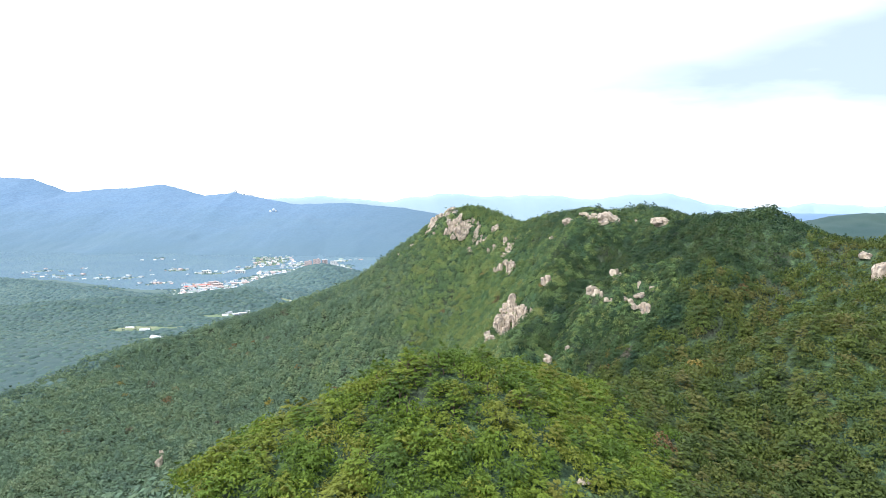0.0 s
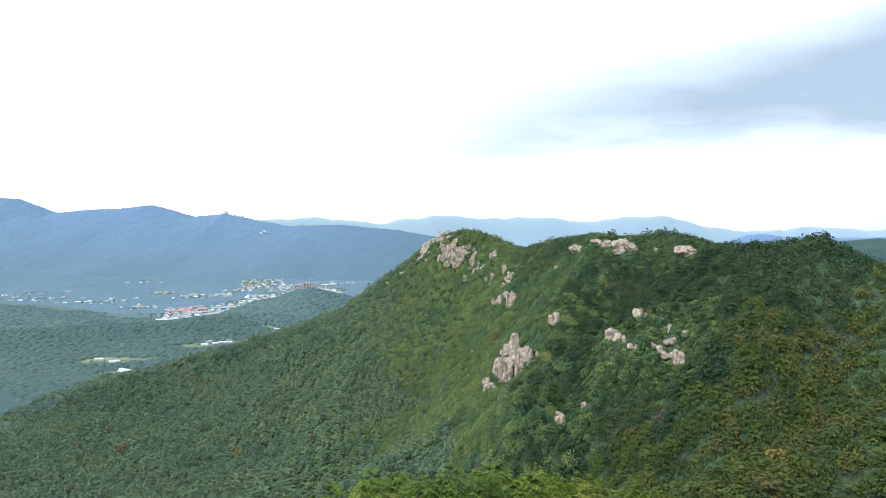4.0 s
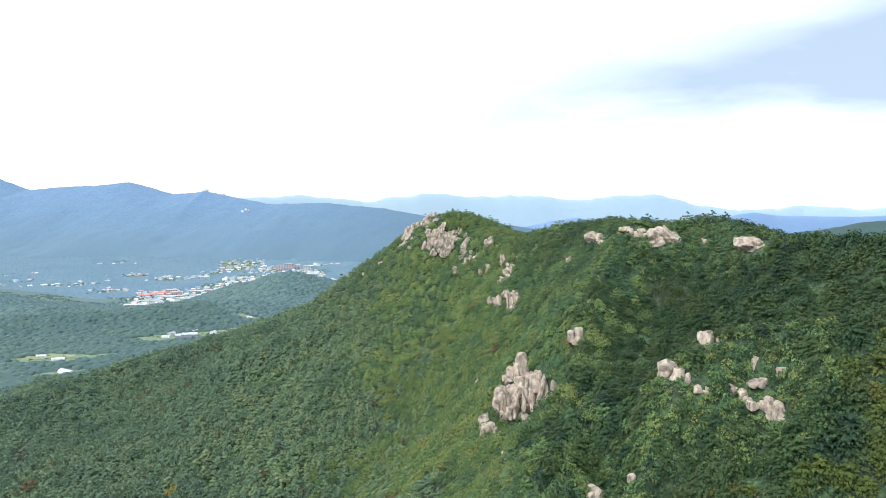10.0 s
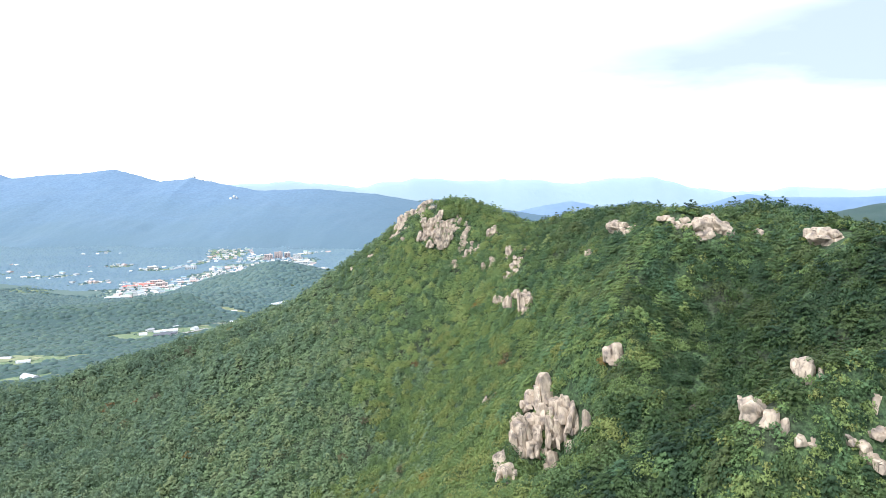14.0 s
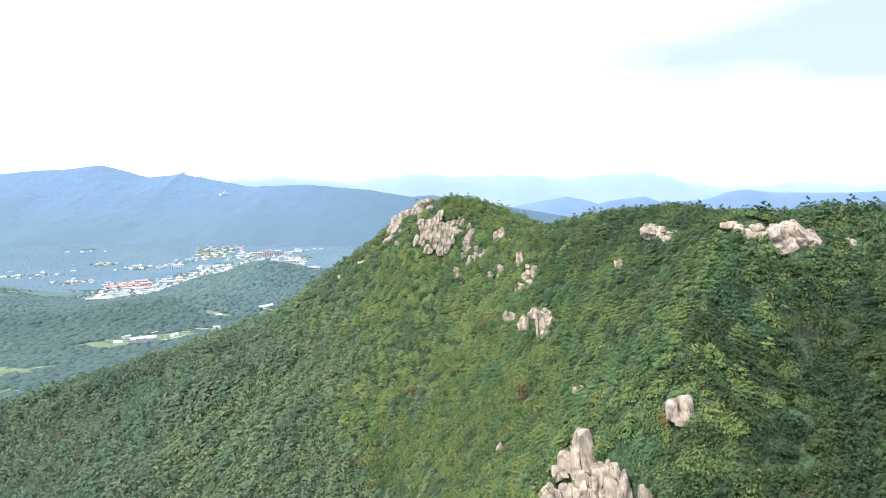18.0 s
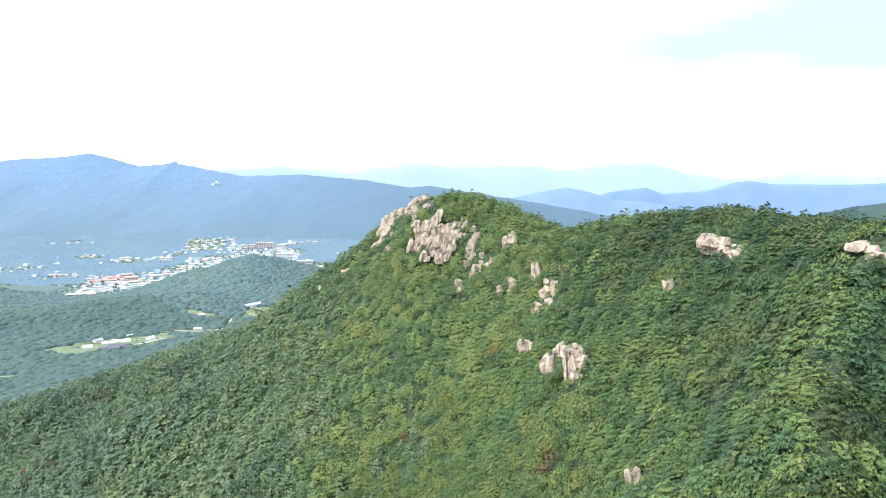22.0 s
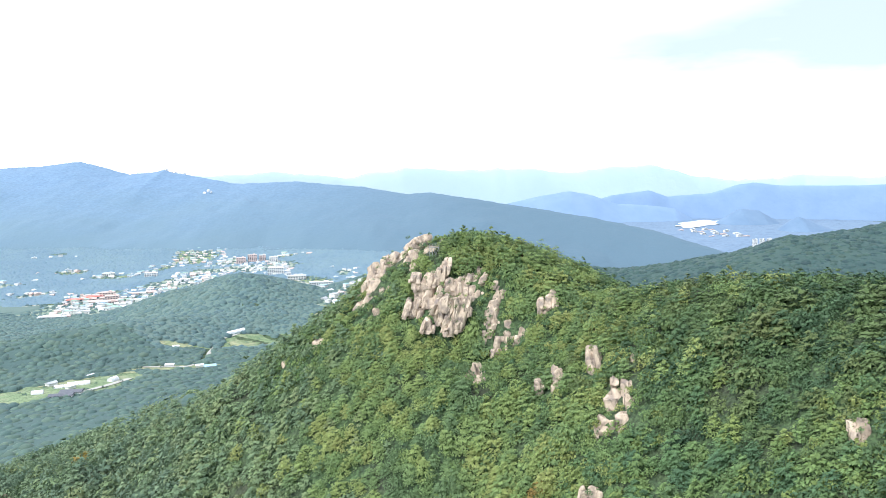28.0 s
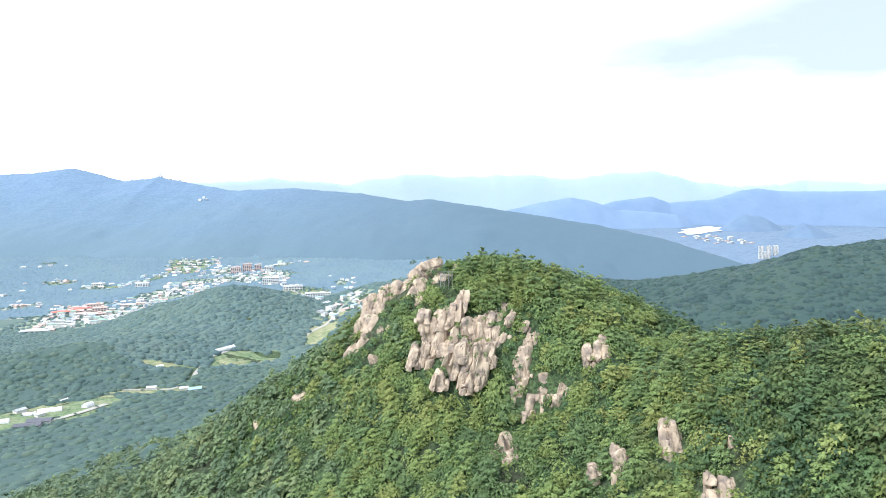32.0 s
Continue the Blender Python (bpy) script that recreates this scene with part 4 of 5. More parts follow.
BLOCKS = []
for number, (kind_name, label, blocks) in enumerate(OUTCROPS):
    if kind_name == "cliff":
        # broad blocks are split by upright joints into slabs
        slabs = []
        for bx, by, bz, w, h in blocks:
            cuts = 3 if w > 6.2 else 2 if w > 4.4 else 1
            for q in range(cuts):
                e = (q + 0.5) / cuts - 0.5
                j = math.sin(bx * 3.1 + q * 2.3)
                slabs.append((bx + e * w, by + (0.5 * j if cuts > 1 else 0.0), bz + 0.06 * h * math.sin(bz * 1.7 + q * 2.0) * (cuts > 1), w / cuts * 1.18, h * (1.0 - 0.10 * (cuts > 1) * (j > 0.2))))
        blocks = slabs
    low = min(b[2] - b[4] / 2 for b in blocks)
    mid = Vector((sum(b[0] for b in blocks) / len(blocks), sum(b[1] for b in blocks) / len(blocks), low))
    root = thing(kind_name, Matrix.Translation(mid), label=label, category="rock", group="granite outcrops")
    for k, (bx, by, bz, w, h) in enumerate(blocks):
        r = random.Random(number * 100 + k)
        if kind_name in ("cliff", "crag", "rock_rib"):
            w, h = (w * 1.3, h * 1.22) if "rounded" in label else (w * 1.08, h * 1.1)
        deep = (max(w, min(h * 0.5, 4.0)) if kind_name == "cliff" else w) * r.uniform(0.9, 1.3)
        slant = 0.22 if kind_name in ("cliff", "rock_rib") else 0.0
        rounded = "round" in label or "boulder" in label or by > 1000
        made = [(v, t, worn, Vector((bx, by + 0.18 * deep, bz - 0.04 * h))) for v, t, worn in granite(number * 31 + k, w * 1.1, deep, h * 1.12, slant, not rounded)]
        BLOCKS.append((bx, by, bz, w, h))
        # a stone below that carries the block down into the slope
        gap = bz - 0.54 * h - float(height(bx, by + 0.18 * deep))
        if 0.8 < gap < 3.0 and by < 400:
            v, t = joint_block(np.random.RandomState(number * 31 + k + 500), w * 0.95, deep, gap + h * 0.35 + 1.0)
            made.append((v, t, True, Vector((bx, by + 0.3 * deep, bz - 0.36 * h - (gap + 1.0) / 2))))
        turn = r.uniform(-0.35, 0.35)
        c, q = math.cos(turn), math.sin(turn)
        for v, t, worn, at in made:
            v = np.stack([v[:, 0] * c - v[:, 1] * q, v[:, 0] * q + v[:, 1] * c, v[:, 2]], 1)
            ob = mesh_object("rock" if worn else "slab", v, t, [SCAR if by > 1000 else ROCK], root, worn)
            ob.matrix_basis = Matrix.Translation(at - mid)
# open ground before the lookout
BLOCKS.append((9.0, 188.6, 273.0, 4.4, 4.5))


# ---- woods ----
def leaf_blade(c, up, along, half, long):
    """The three corners of a leaf clump at c, lying square to up."""
    u = np.cross(up, along)
    u /= np.linalg.norm(u) + 1e-9
    w = np.cross(u, up)
    return [c - u * half - w * long * 0.4, c + u * half - w * long * 0.4, c + w * long * 0.6]


def broad_crown(seed, lumps, leaves, size):
    """A broadleaf crown about 1 m across and high: leaf clumps over several rounded lumps."""
    r = np.random.RandomState(seed)
    centres = [(r.uniform(-0.06, 0.06), r.uniform(-0.06, 0.06), 0.72, 0.23)]
    for k in range(lumps - 1):
        a, h = 2.4 * k + r.uniform(0, 0.9), 0.40 + 0.28 * r.rand()
        reach = 0.20 + 0.12 * r.rand()
        centres.append((reach * math.cos(a), reach * math.sin(a), h, 0.17 + 0.07 * r.rand()))
    V = []
    for k in range(leaves):
        cx, cy, cz, rad = centres[k % lumps]
        n = r.normal(size=3)
        n[2] = abs(n[2]) - 0.26
        n /= np.linalg.norm(n)
        c = np.array((cx, cy, cz)) + n * rad * (0.78 + 0.40 * r.rand())
        up = n + r.normal(size=3) * 0.34 + (0, 0, 0.22)
        up /= np.linalg.norm(up)
        s = size * r.uniform(0.6, 1.4)
        V += leaf_blade(c, up, r.normal(size=3), s, 1.6 * s)
    return np.array(V), np.arange(len(V)).reshape(-1, 3)


def pine_crown(seed, tiers, branches, sprays, size):
    """A pine crown about 1 m across and high: flat fans of needles in tiers, with air between them."""
    r = np.random.RandomState(seed)
    V = []
    for k in range(tiers):
        h = k / (tiers - 1)
        reach = 0.52 * (1 - 0.72 * h ** 1.5)
        for q in range(branches if h < 0.9 else 3):
            a = 2.4 * k + q * 6.2832 / branches + r.uniform(-0.35, 0.35)
            far, z = reach * r.uniform(0.72, 1.12), 0.38 + 0.56 * h + r.uniform(-0.05, 0.05)
            for j in range(sprays):
                e, g = 0.30 + 0.62 * r.rand(), a + r.uniform(-0.42, 0.42)
                c = np.array((far * e * math.cos(g), far * e * math.sin(g), z + 0.05 * e + r.uniform(-0.02, 0.03)))
                along = np.array((math.cos(g), math.sin(g), 0.15)) + r.normal(size=3) * 0.35
                up = np.array((0.25 * math.cos(g), 0.25 * math.sin(g), 1.0)) + r.normal(size=3) * 0.22
                s = size * r.uniform(0.7, 1.3)
                V += leaf_blade(c, up / np.linalg.norm(up), along, 0.8 * s, 2.6 * s)
    return np.array(V), np.arange(len(V)).reshape(-1, 3)


def far_crown(seed):
    """A crown seen from far off: a lumpy dome."""
    r = np.random.RandomState(seed)
    V, T, core = [], [], 6
    for reach, lift in ((0.5, 0.15), (0.42, 0.55)):
        for q in range(core):
            g = (q + (0.5 if lift > 0.3 else 0)) * 6.2832 / core
            e = reach * r.uniform(0.8, 1.15)
            V.append(np.array((e * math.cos(g), e * math.sin(g), lift + r.uniform(-0.08, 0.08))))
    V.append(np.array((r.uniform(-0.08, 0.08), r.uniform(-0.08, 0.08), 0.86)))
    for q in range(core):
        n_ = (q + 1) % core
        T += [(q, n_, core + q), (n_, core + n_, core + q), (core + q, core + n_, 2 * core)]
    return np.array(V), np.array(T)


def spread(name, places, templates, mat, label):
    """Many crowns joined into one wood. Rows of places: x, y, z, width, height, turn."""
    r = np.random.RandomState(len(places))
    pick = r.randint(len(templates), size=len(places))
    V, T, tones, base = [], [], [], 0
    for k, (tv, tt) in enumerate(templates):
        p = places[pick == k]
        if not len(p):
            continue
        c, s = np.cos(p[:, 5])[:, None], np.sin(p[:, 5])[:, None]
        x = (tv[None, :, 0] * c - tv[None, :, 1] * s) * p[:, 3:4] + p[:, 0:1]
        y = (tv[None, :, 0] * s + tv[None, :, 1] * c) * p[:, 3:4] + p[:, 1:2]
        z = tv[None, :, 2] * p[:, 4:5] + p[:, 2:3]
        # crowns reach further down on the valley side
        for q, (ex, ey), off in ((0, (1, 0), x - p[:, 0:1]), (1, (0, 1), y - p[:, 1:2])):
            rise = (height(p[:, 0] + ex, p[:, 1] + ey) - height(p[:, 0] - ex, p[:, 1] - ey)) / 2
            z = z + 0.38 * np.clip(rise, -1.6, 1.6)[:, None] * off
        V.append(np.stack([x, y, z], -1).reshape(-1, 3))
        T.append((tt[None] + (base + np.arange(len(p)) * len(tv))[:, None, None]).reshape(-1, 3))
        base += len(p) * len(tv)
        tones.append(np.repeat(r.rand(len(p)), len(tv)))
    ob = mesh_object(name, np.concatenate(V), np.concatenate(T), [mat], None, True)
    ob.data.attributes.new("tree", "FLOAT", "POINT").data.foreach_set("value", np.concatenate(tones).astype(np.float32))
    return tagged(ob, label, "forest", kind="stuff")


def scatter(x0, x1, y0, y1, step, seed, jitter=0.42):
    r = np.random.RandomState(seed)
    gx, gy = np.meshgrid(np.arange(x0, x1, step), np.arange(y0, y1, step))
    gx = gx + (np.arange(gx.shape[0]) % 2)[:, None] * step / 2
    x, y = gx.ravel() + r.uniform(-jitter, jitter, gx.size) * step, gy.ravel() + r.uniform(-jitter, jitter, gx.size) * step
    return x, y, r


BROAD_NEAR = [broad_crown(k, 9, 430, 0.035) for k in range(6)]
PINE_NEAR = [pine_crown(20 + k, 5, 7, 13, 0.0345) for k in range(6)]
BROAD_SIDE = [broad_crown(30 + k, 8, 250, 0.044) for k in range(6)]
PINE_SIDE = [pine_crown(36 + k, 5, 6, 9, 0.044) for k in range(4)]
BROAD_MID = [broad_crown(40 + k, 6, 96, 0.062) for k in range(5)]
PINE_MID = [pine_crown(60 + k, 4, 5, 6, 0.061) for k in range(5)]
FAR = [far_crown(80 + k) for k in range(6)]
DOME = []
for k in range(4):
    g = [q * 1.0472 + 0.3 * math.sin(3 * q + k) for q in range(6)]
    DOME.append((np.array([(0.5 * math.cos(a), (0.42 + 0.1 * math.sin(k + a)) * math.sin(a), 0.1 + 0.12 * math.sin(2.1 * a + k)) for a in g] + [(0.05, 0.0, 0.85)]), np.array([(q, (q + 1) % 6, 6) for q in range(6)])))

# the mountain, up to the back of its crest, inside the camera's wedge of view
CREST = [(-400, 330), (-165, 235), (-60, 178), (50, 150), (129, 118), (165, 92), (200, 66), (240, 60), (300, 60)]
def steepness(x, y):
    return np.hypot(height(x + 1, y) - height(x - 1, y), height(x, y + 1) - height(x, y - 1)) / 2


x, y, r = scatter(-340, 340, -400, 300, 3.6, 3)
far_x, far_y, _ = scatter(-340, 340, -400, 300, 4.5, 4)
x, y = np.concatenate([x[x > -60], far_x[far_x <= -60]]), np.concatenate([y[x > -60], far_y[far_x <= -60]])
more_x, more_y, _ = scatter(-340, 340, -400, 300, 5.2, 6)
steep = r.rand(len(more_x)) < 0.9 * (np.sqrt(1 + steepness(more_x, more_y) ** 2) - 1)
x, y = np.concatenate([x, more_x[steep]]), np.concatenate([y, more_y[steep]])
keep = (x < np.interp(y, [a for a, _ in CREST], [b for _, b in CREST])) & (np.abs(x) < 0.68 * (y + 448) + 22) & (y > -378)
x, y = x[keep], y[keep]
n = len(x)
z = height(x, y)
wide = r.uniform(4.9, 8.0, n) * np.where(x < -60, 1.28, 1.0) * (1.0 + 0.18 * vnoise(x / 25, y / 25, 11))
high = wide * r.uniform(0.72, 1.22, n)
free = np.ones(n, bool)
for bx, by, bz, bw, bh in BLOCKS:
    under = (np.abs(x - bx) < bw * 0.5 + 0.5) & (np.abs(y - by) < bw * 0.55 + 0.5)
    clear = 9.0 if abs(bx - 38) < 16 and abs(by + 54) < 12 else 5.5
    ahead = (np.abs(x - bx) < bw * 0.45 + 0.8) & (y > by - clear) & (y < by)
    free &= ~(under | (ahead & (z + high * 0.8 > bz - bh * 0.15)))
x, y, z, wide, high, n = x[free], y[free], z[free], wide[free], high[free], int(free.sum())
rows = np.stack([x, y, z - high * 0.34, wide, high, r.uniform(0, 6.28, n)], 1)
pine = 1.3 * vnoise(x / 36, y / 36, 12) + r.uniform(-0.6, 0.6, n) + np.clip((z - 225) / 60, -0.4, 0.7) > -0.15
russet = ~pine & (r.rand(n) < 0.008)
fuzz = 22 * vnoise(x / 30, y / 30, 51) + r.normal(0, 13, n)
near = (np.hypot(x - 5, y + 305) < 60) | ((x + fuzz > -22) & (x < 230) & (y + fuzz > -75) & (y < 215)) | ((x + fuzz > 44) & (y < -60) & (x < 260))
# the trees that stand singly on the near hilltop and along the summit
unseen = np.where(x < -60, y < -150, np.where(x < 30, (y > -250) & (y < -150), False)) | ((x > 135) & ((y < -270) | (y > 20))) | ((x > -60) & (y > 222))
single = ~russet & near & ~unseen & ((np.hypot(x, y + 308) < 24) | (np.hypot(x - 28, y - 188) < 15) | (np.hypot(x - 62, y - 138) < 11))
near &= ~single
near |= (x > 8) & (y > -300) & (y < 215)
hilltop = np.hypot(x - 2, y + 306) + 0.3 * fuzz < 50
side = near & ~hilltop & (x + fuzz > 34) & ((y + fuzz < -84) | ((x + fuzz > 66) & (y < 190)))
front = near & (y < -150) & (hilltop | ~side)
near &= ~(side & (x > 135))
side &= x <= 135
unseen &= ~single
# ground hidden along the whole camera path gets plain domes only
spread("lee_side_wood", rows[unseen], FAR, LOWLEAF, "green canopy on the unseen sides of the hills")
back = near & ~side & ~front & ~unseen
top = back & (y + 0.6 * fuzz > 92)
spread("summit_wood", rows[top & ~russet], BROAD_NEAR[:2] + PINE_NEAR, TOPLEAF, "bright green canopy round the rocky summit")
back &= ~top
russet &= ~unseen
side, front = side & ~unseen, front & ~unseen
spread("broadleaf_wood", rows[~pine & ~russet & back], BROAD_NEAR, LEAF, "dense green broadleaf canopy below the rocky ridge")
spread("pine_wood", rows[pine & back], PINE_NEAR, PINE, "layered green pine canopy along the rocky ridge")
spread("hilltop_wood", rows[~russet & front], BROAD_NEAR[:3] + PINE_NEAR[:4], SUNLEAF, "yellow-green canopy on the near hilltop")
# zones for the olive, the shade-darkened and the hazed leaf colours
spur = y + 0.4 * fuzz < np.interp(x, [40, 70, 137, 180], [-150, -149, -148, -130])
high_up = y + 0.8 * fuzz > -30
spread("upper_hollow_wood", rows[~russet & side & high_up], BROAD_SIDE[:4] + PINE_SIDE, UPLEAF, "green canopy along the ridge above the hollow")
spread("hollow_wood", rows[~russet & side & ~spur & ~high_up], BROAD_SIDE[:4] + PINE_SIDE, SHADELEAF, "deep green canopy east of the rocky ridge")
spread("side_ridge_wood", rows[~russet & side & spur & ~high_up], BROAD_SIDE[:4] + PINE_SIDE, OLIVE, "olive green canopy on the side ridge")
spread("turning_trees", rows[russet], BROAD_SIDE, RUSSET, "scattered reddish brown trees starting to turn")
spread("far_side_wood", rows[~russet & ~near & ~single & ~unseen & (x > 135) & spur], BROAD_MID, OLIVE, "olive green canopy behind the side ridge")
spread("hollow_edge_wood", rows[~russet & ~near & ~single & ~unseen & (x > 135) & ~spur], BROAD_MID, SHADELEAF, "deep green canopy above the hollow")
near |= (x > 135) | unseen
# belt of half-hazed leaf colour between the near and the lower slopes
blend = ~near & ~single & ~russet & (x + 2.2 * fuzz > -95) & (y > -90)
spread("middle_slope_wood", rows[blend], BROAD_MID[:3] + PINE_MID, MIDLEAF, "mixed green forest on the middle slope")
near |= blend
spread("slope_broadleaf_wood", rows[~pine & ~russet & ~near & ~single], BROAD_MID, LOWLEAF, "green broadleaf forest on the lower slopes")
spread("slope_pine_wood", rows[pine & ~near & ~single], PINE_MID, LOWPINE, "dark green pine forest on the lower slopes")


def domes(x, y, cell, s):
    """Heights of round crowns, one to a cell: 1 in a crown's middle, 0 between crowns."""
    ix, iy = np.floor(x / cell), np.floor(y / cell)
    best = np.zeros(np.shape(x))
    for a in (-1, 0, 1):
        for b in (-1, 0, 1):
            jx, jy = ix + a, iy + b
            px, py = (jx + 0.15 + 0.7 * hashn(jx, jy, s)) * cell, (jy + 0.15 + 0.7 * hashn(jx, jy, s + 1)) * cell
            d = ((x - px) ** 2 + (y - py) ** 2) / (cell * (0.55 + 0.25 * hashn(jx, jy, s + 2))) ** 2
            best = np.maximum(best, np.sqrt(np.clip(1 - d, 0, 1)) * (0.6 + 0.4 * hashn(jx, jy, s + 3)))
    return best


# bushes on the steep ground round the rocks
BUSH = [broad_crown(100 + k, 5, 64, 0.074) for k in range(4)]
bx_, by_, rb = scatter(-60, 150, -160, 230, 1.5, 5)
close = np.zeros(len(bx_), bool)
clear = np.ones(len(bx_), bool)
for bx, by, bz, bw, bh in BLOCKS:
    close |= np.hypot(bx_ - bx, by_ - by) < bw * 0.5 + 11.0
    clear &= ~((np.abs(bx_ - bx) < bw * 0.42) & (np.abs(by_ - by) < bw * 0.5))
pick = close & clear & (rb.rand(len(bx_)) < 0.42 * np.sqrt(1 + steepness(bx_, by_) ** 2))
bz_ = height(bx_[pick], by_[pick])
m = int(pick.sum())
bw_ = rb.uniform(2.4, 4.2, m)
bushes = np.stack([bx_[pick], by_[pick], bz_ - 0.25, bw_, bw_ * rb.uniform(0.7, 1.0, m), rb.uniform(0, 6.28, m)], 1)
# tufts on the heads and ledges of the larger rocks
tufts = []
for bx, by, bz, bw, bh in BLOCKS:
    if by < 400 and bh > 2.5 and rb.rand() < 0.6:
        w = rb.uniform(1.3, 2.4)
        tufts.append((bx + rb.uniform(-0.3, 0.3) * bw, by + 0.1 * bw, bz + rb.uniform(0.30, 0.46) * bh, w, w * 0.8, rb.uniform(0, 6.28)))
bushes = np.concatenate([bushes, np.array(tufts)])
m = len(bushes)
half = rb.rand(m) < 0.5
spread("bushes", bushes[half], BUSH, LEAF, "green bushes between the granite rocks")
spread("pine_scrub", bushes[~half], BUSH, PINE, "dark green scrub between the granite rocks")


def trunk_mesh(seed):
    """A tapered trunk with four limbs, for a crown 1 m high."""
    r = random.Random(seed)
    bm = bmesh.new()
    rods = [((0, 0, -0.12), (r.uniform(-0.04, 0.04), r.uniform(-0.04, 0.04), 0.72), 0.035, 0.012)]
    for k in range(4):
        a, h = k * 1.6 + r.random(), 0.25 + 0.1 * k
        rods.append(((0, 0, h), (0.28 * math.cos(a), 0.28 * math.sin(a), h + 0.2), 0.014, 0.005))
    for a, b, wa, wb in rods:
        a, b = Vector(a), Vector(b)
        m = Matrix.Translation((a + b) / 2) @ (b - a).to_track_quat("Z", "Y").to_matrix().to_4x4()
        bmesh.ops.create_cone(bm, cap_ends=True, segments=6, radius1=wa, radius2=wb, depth=(b - a).length, matrix=m)
    me = bpy.data.meshes.new("trunk")
    bm.to_mesh(me)
    bm.free()
    me.materials.append(BARK)
    return me


TRUNKS = [trunk_mesh(k) for k in range(3)]
CROWNS = {}
for key, templates, mat in (("broad", BROAD_NEAR, TOPLEAF), ("pine", PINE_NEAR, TOPLEAF), ("hill", BROAD_NEAR[:3] + PINE_NEAR[:3], SUNLEAF)):
    CROWNS[key] = []
    for tv, tt in templates:
        ob = mesh_object("crown", tv, tt, [mat], None, True)
        CROWNS[key].append(ob.data)
        bpy.data.objects.remove(ob)
for k, i in enumerate(np.nonzero(single)[0][:270]):
    tx, ty, tz, tw, th, ta = (float(q) for q in rows[i])
    key = "hill" if ty < 0 else "pine" if pine[i] else "broad"
    at = Matrix.Translation((tx, ty, tz)) @ Matrix.Rotation(ta, 4, "Z") @ Matrix.Diagonal((tw, tw, th, 1))
    where = "on the summit" if ty > 0 else "on the near wooded hilltop"
    tree = thing("pine_tree" if key == "pine" else "broadleaf_tree", at, label=("layered green pine " if key == "pine" else "round green broadleaf tree ") + where,
                 category="tree", group="trees " + where)
    part_of("trunk", TRUNKS[k % 3], tree)
    part_of("crown", CROWNS[key][k % 6], tree)


# ---- the valley ----
# open ground: x, y, half length, half width, turn
CLEARINGS = [(-585, 1210, 120, 150, 0), (-500, 1400, 90, 70, 30), (-585, 1820, 250, 60, 102), (-440, 1540, 110, 50, 20), (-455, 1670, 70, 45, 110), (-330, 1560, 90, 55, 60), (-215, 1340, 80, 45, 130), (-100, 1010, 85, 30, 70), (-800, 1580, 40, 28, 0), (-690, 1510, 50, 24, 0),
             (-960, 1840, 30, 15, 0), (-299, 553, 78, 36, 60), (-246, 626, 52, 15, 10), (-190, 785, 62, 26, 50), (-262, 712, 24, 9, 20), (-122, 905, 70, 16, 80), (-225, 680, 50, 5, 95),
             (-378, 392, 52, 24, 20), (-335, 326, 30, 12, 30), (-800, 1150, 46, 70, 30), (-900, 1420, 70, 26, 20), (-1090, 1440, 70, 24, 20), (-990, 1270, 40, 24, 0),
             (-600, 1600, 56, 22, 60), (-760, 1330, 48, 20, 50), (-1180, 1560, 60, 22, 30), (-330, 1750, 44, 18, 80), (-150, 1420, 38, 16, 100)]


def clearing(x, y, grow=1.0):
    """Positive on open ground."""
    best = np.full(np.shape(x), -1.0)
    wob = 0.30 * vnoise(x / 30, y / 30, 21) + 0.22 * vnoise(x / 11, y / 11, 22)
    for cx, cy, a, b, turn in CLEARINGS:
        c, s = math.cos(radians(turn)), math.sin(radians(turn))
        u, v = ((x - cx) * c + (y - cy) * s) / (a * grow), (-(x - cx) * s + (y - cy) * c) / (b * grow)
        best = np.maximum(best, 1 - np.hypot(u, v) + wob)
    return best


def canopy(name, x0, x1, y0, y1, step, cell, tall, mat, label):
    def top(x, y):
        z = height(x, y)
        far = y + 45 * vnoise(x / 70, y / 70, 35) + 25 * vnoise(x / 23, y / 23, 36)
        edge = np.clip(np.minimum(np.minimum(x - x0, x1 - x), np.minimum(far - y0 - 60, y1 - 60 - far) + 2 * step) / (2 * step), 0, 1)
        lift = 0.7 + tall * (0.25 + 0.75 * domes(x, y, cell, 31)) + 0.12 * tall * vnoise(x / 2.3, y / 2.3, 33)
        return z + np.where(clearing(x, y) > 0.12, -2.0, np.maximum(lift, 0.2 * tall) * edge - 2.0 * (1 - edge))

    return tagged(sheet(name, np.arange(x0, x1, step), np.arange(y0, y1, step), top, [mat], None, True), label, "forest", kind="stuff")


def crowns(name, x0, x1, y0, y1, step, mat, label, wide=(5.5, 8.5), limit=None, shapes=None):
    """Single crowns over the wood, each a rough dome with some leaf clumps."""
    x, y, r = scatter(x0, x1, y0, y1, step, 9, 0.5)
    far = y + 45 * vnoise(x / 70, y / 70, 35) + 25 * vnoise(x / 23, y / 23, 36)
    ok = (clearing(x, y) < 0.1) & (far > y0 + 60) & (far < y1 - 60)
    if limit is not None:
        ok &= limit(x, y)
    x, y = x[ok], y[ok]
    n = len(x)
    w = r.uniform(wide[0] * 0.7, wide[1] * 1.15, n)
    h = w * r.uniform(0.34, 0.56, n)
    return spread(name, np.stack([x, y, height(x, y) + 0.5 - 0.2 * h, w, h, r.uniform(0, 6.28, n)], 1), shapes or FAR, mat, label)


# each wood further out takes a colour with more haze painted in
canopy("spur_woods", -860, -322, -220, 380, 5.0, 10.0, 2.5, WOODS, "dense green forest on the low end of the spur")
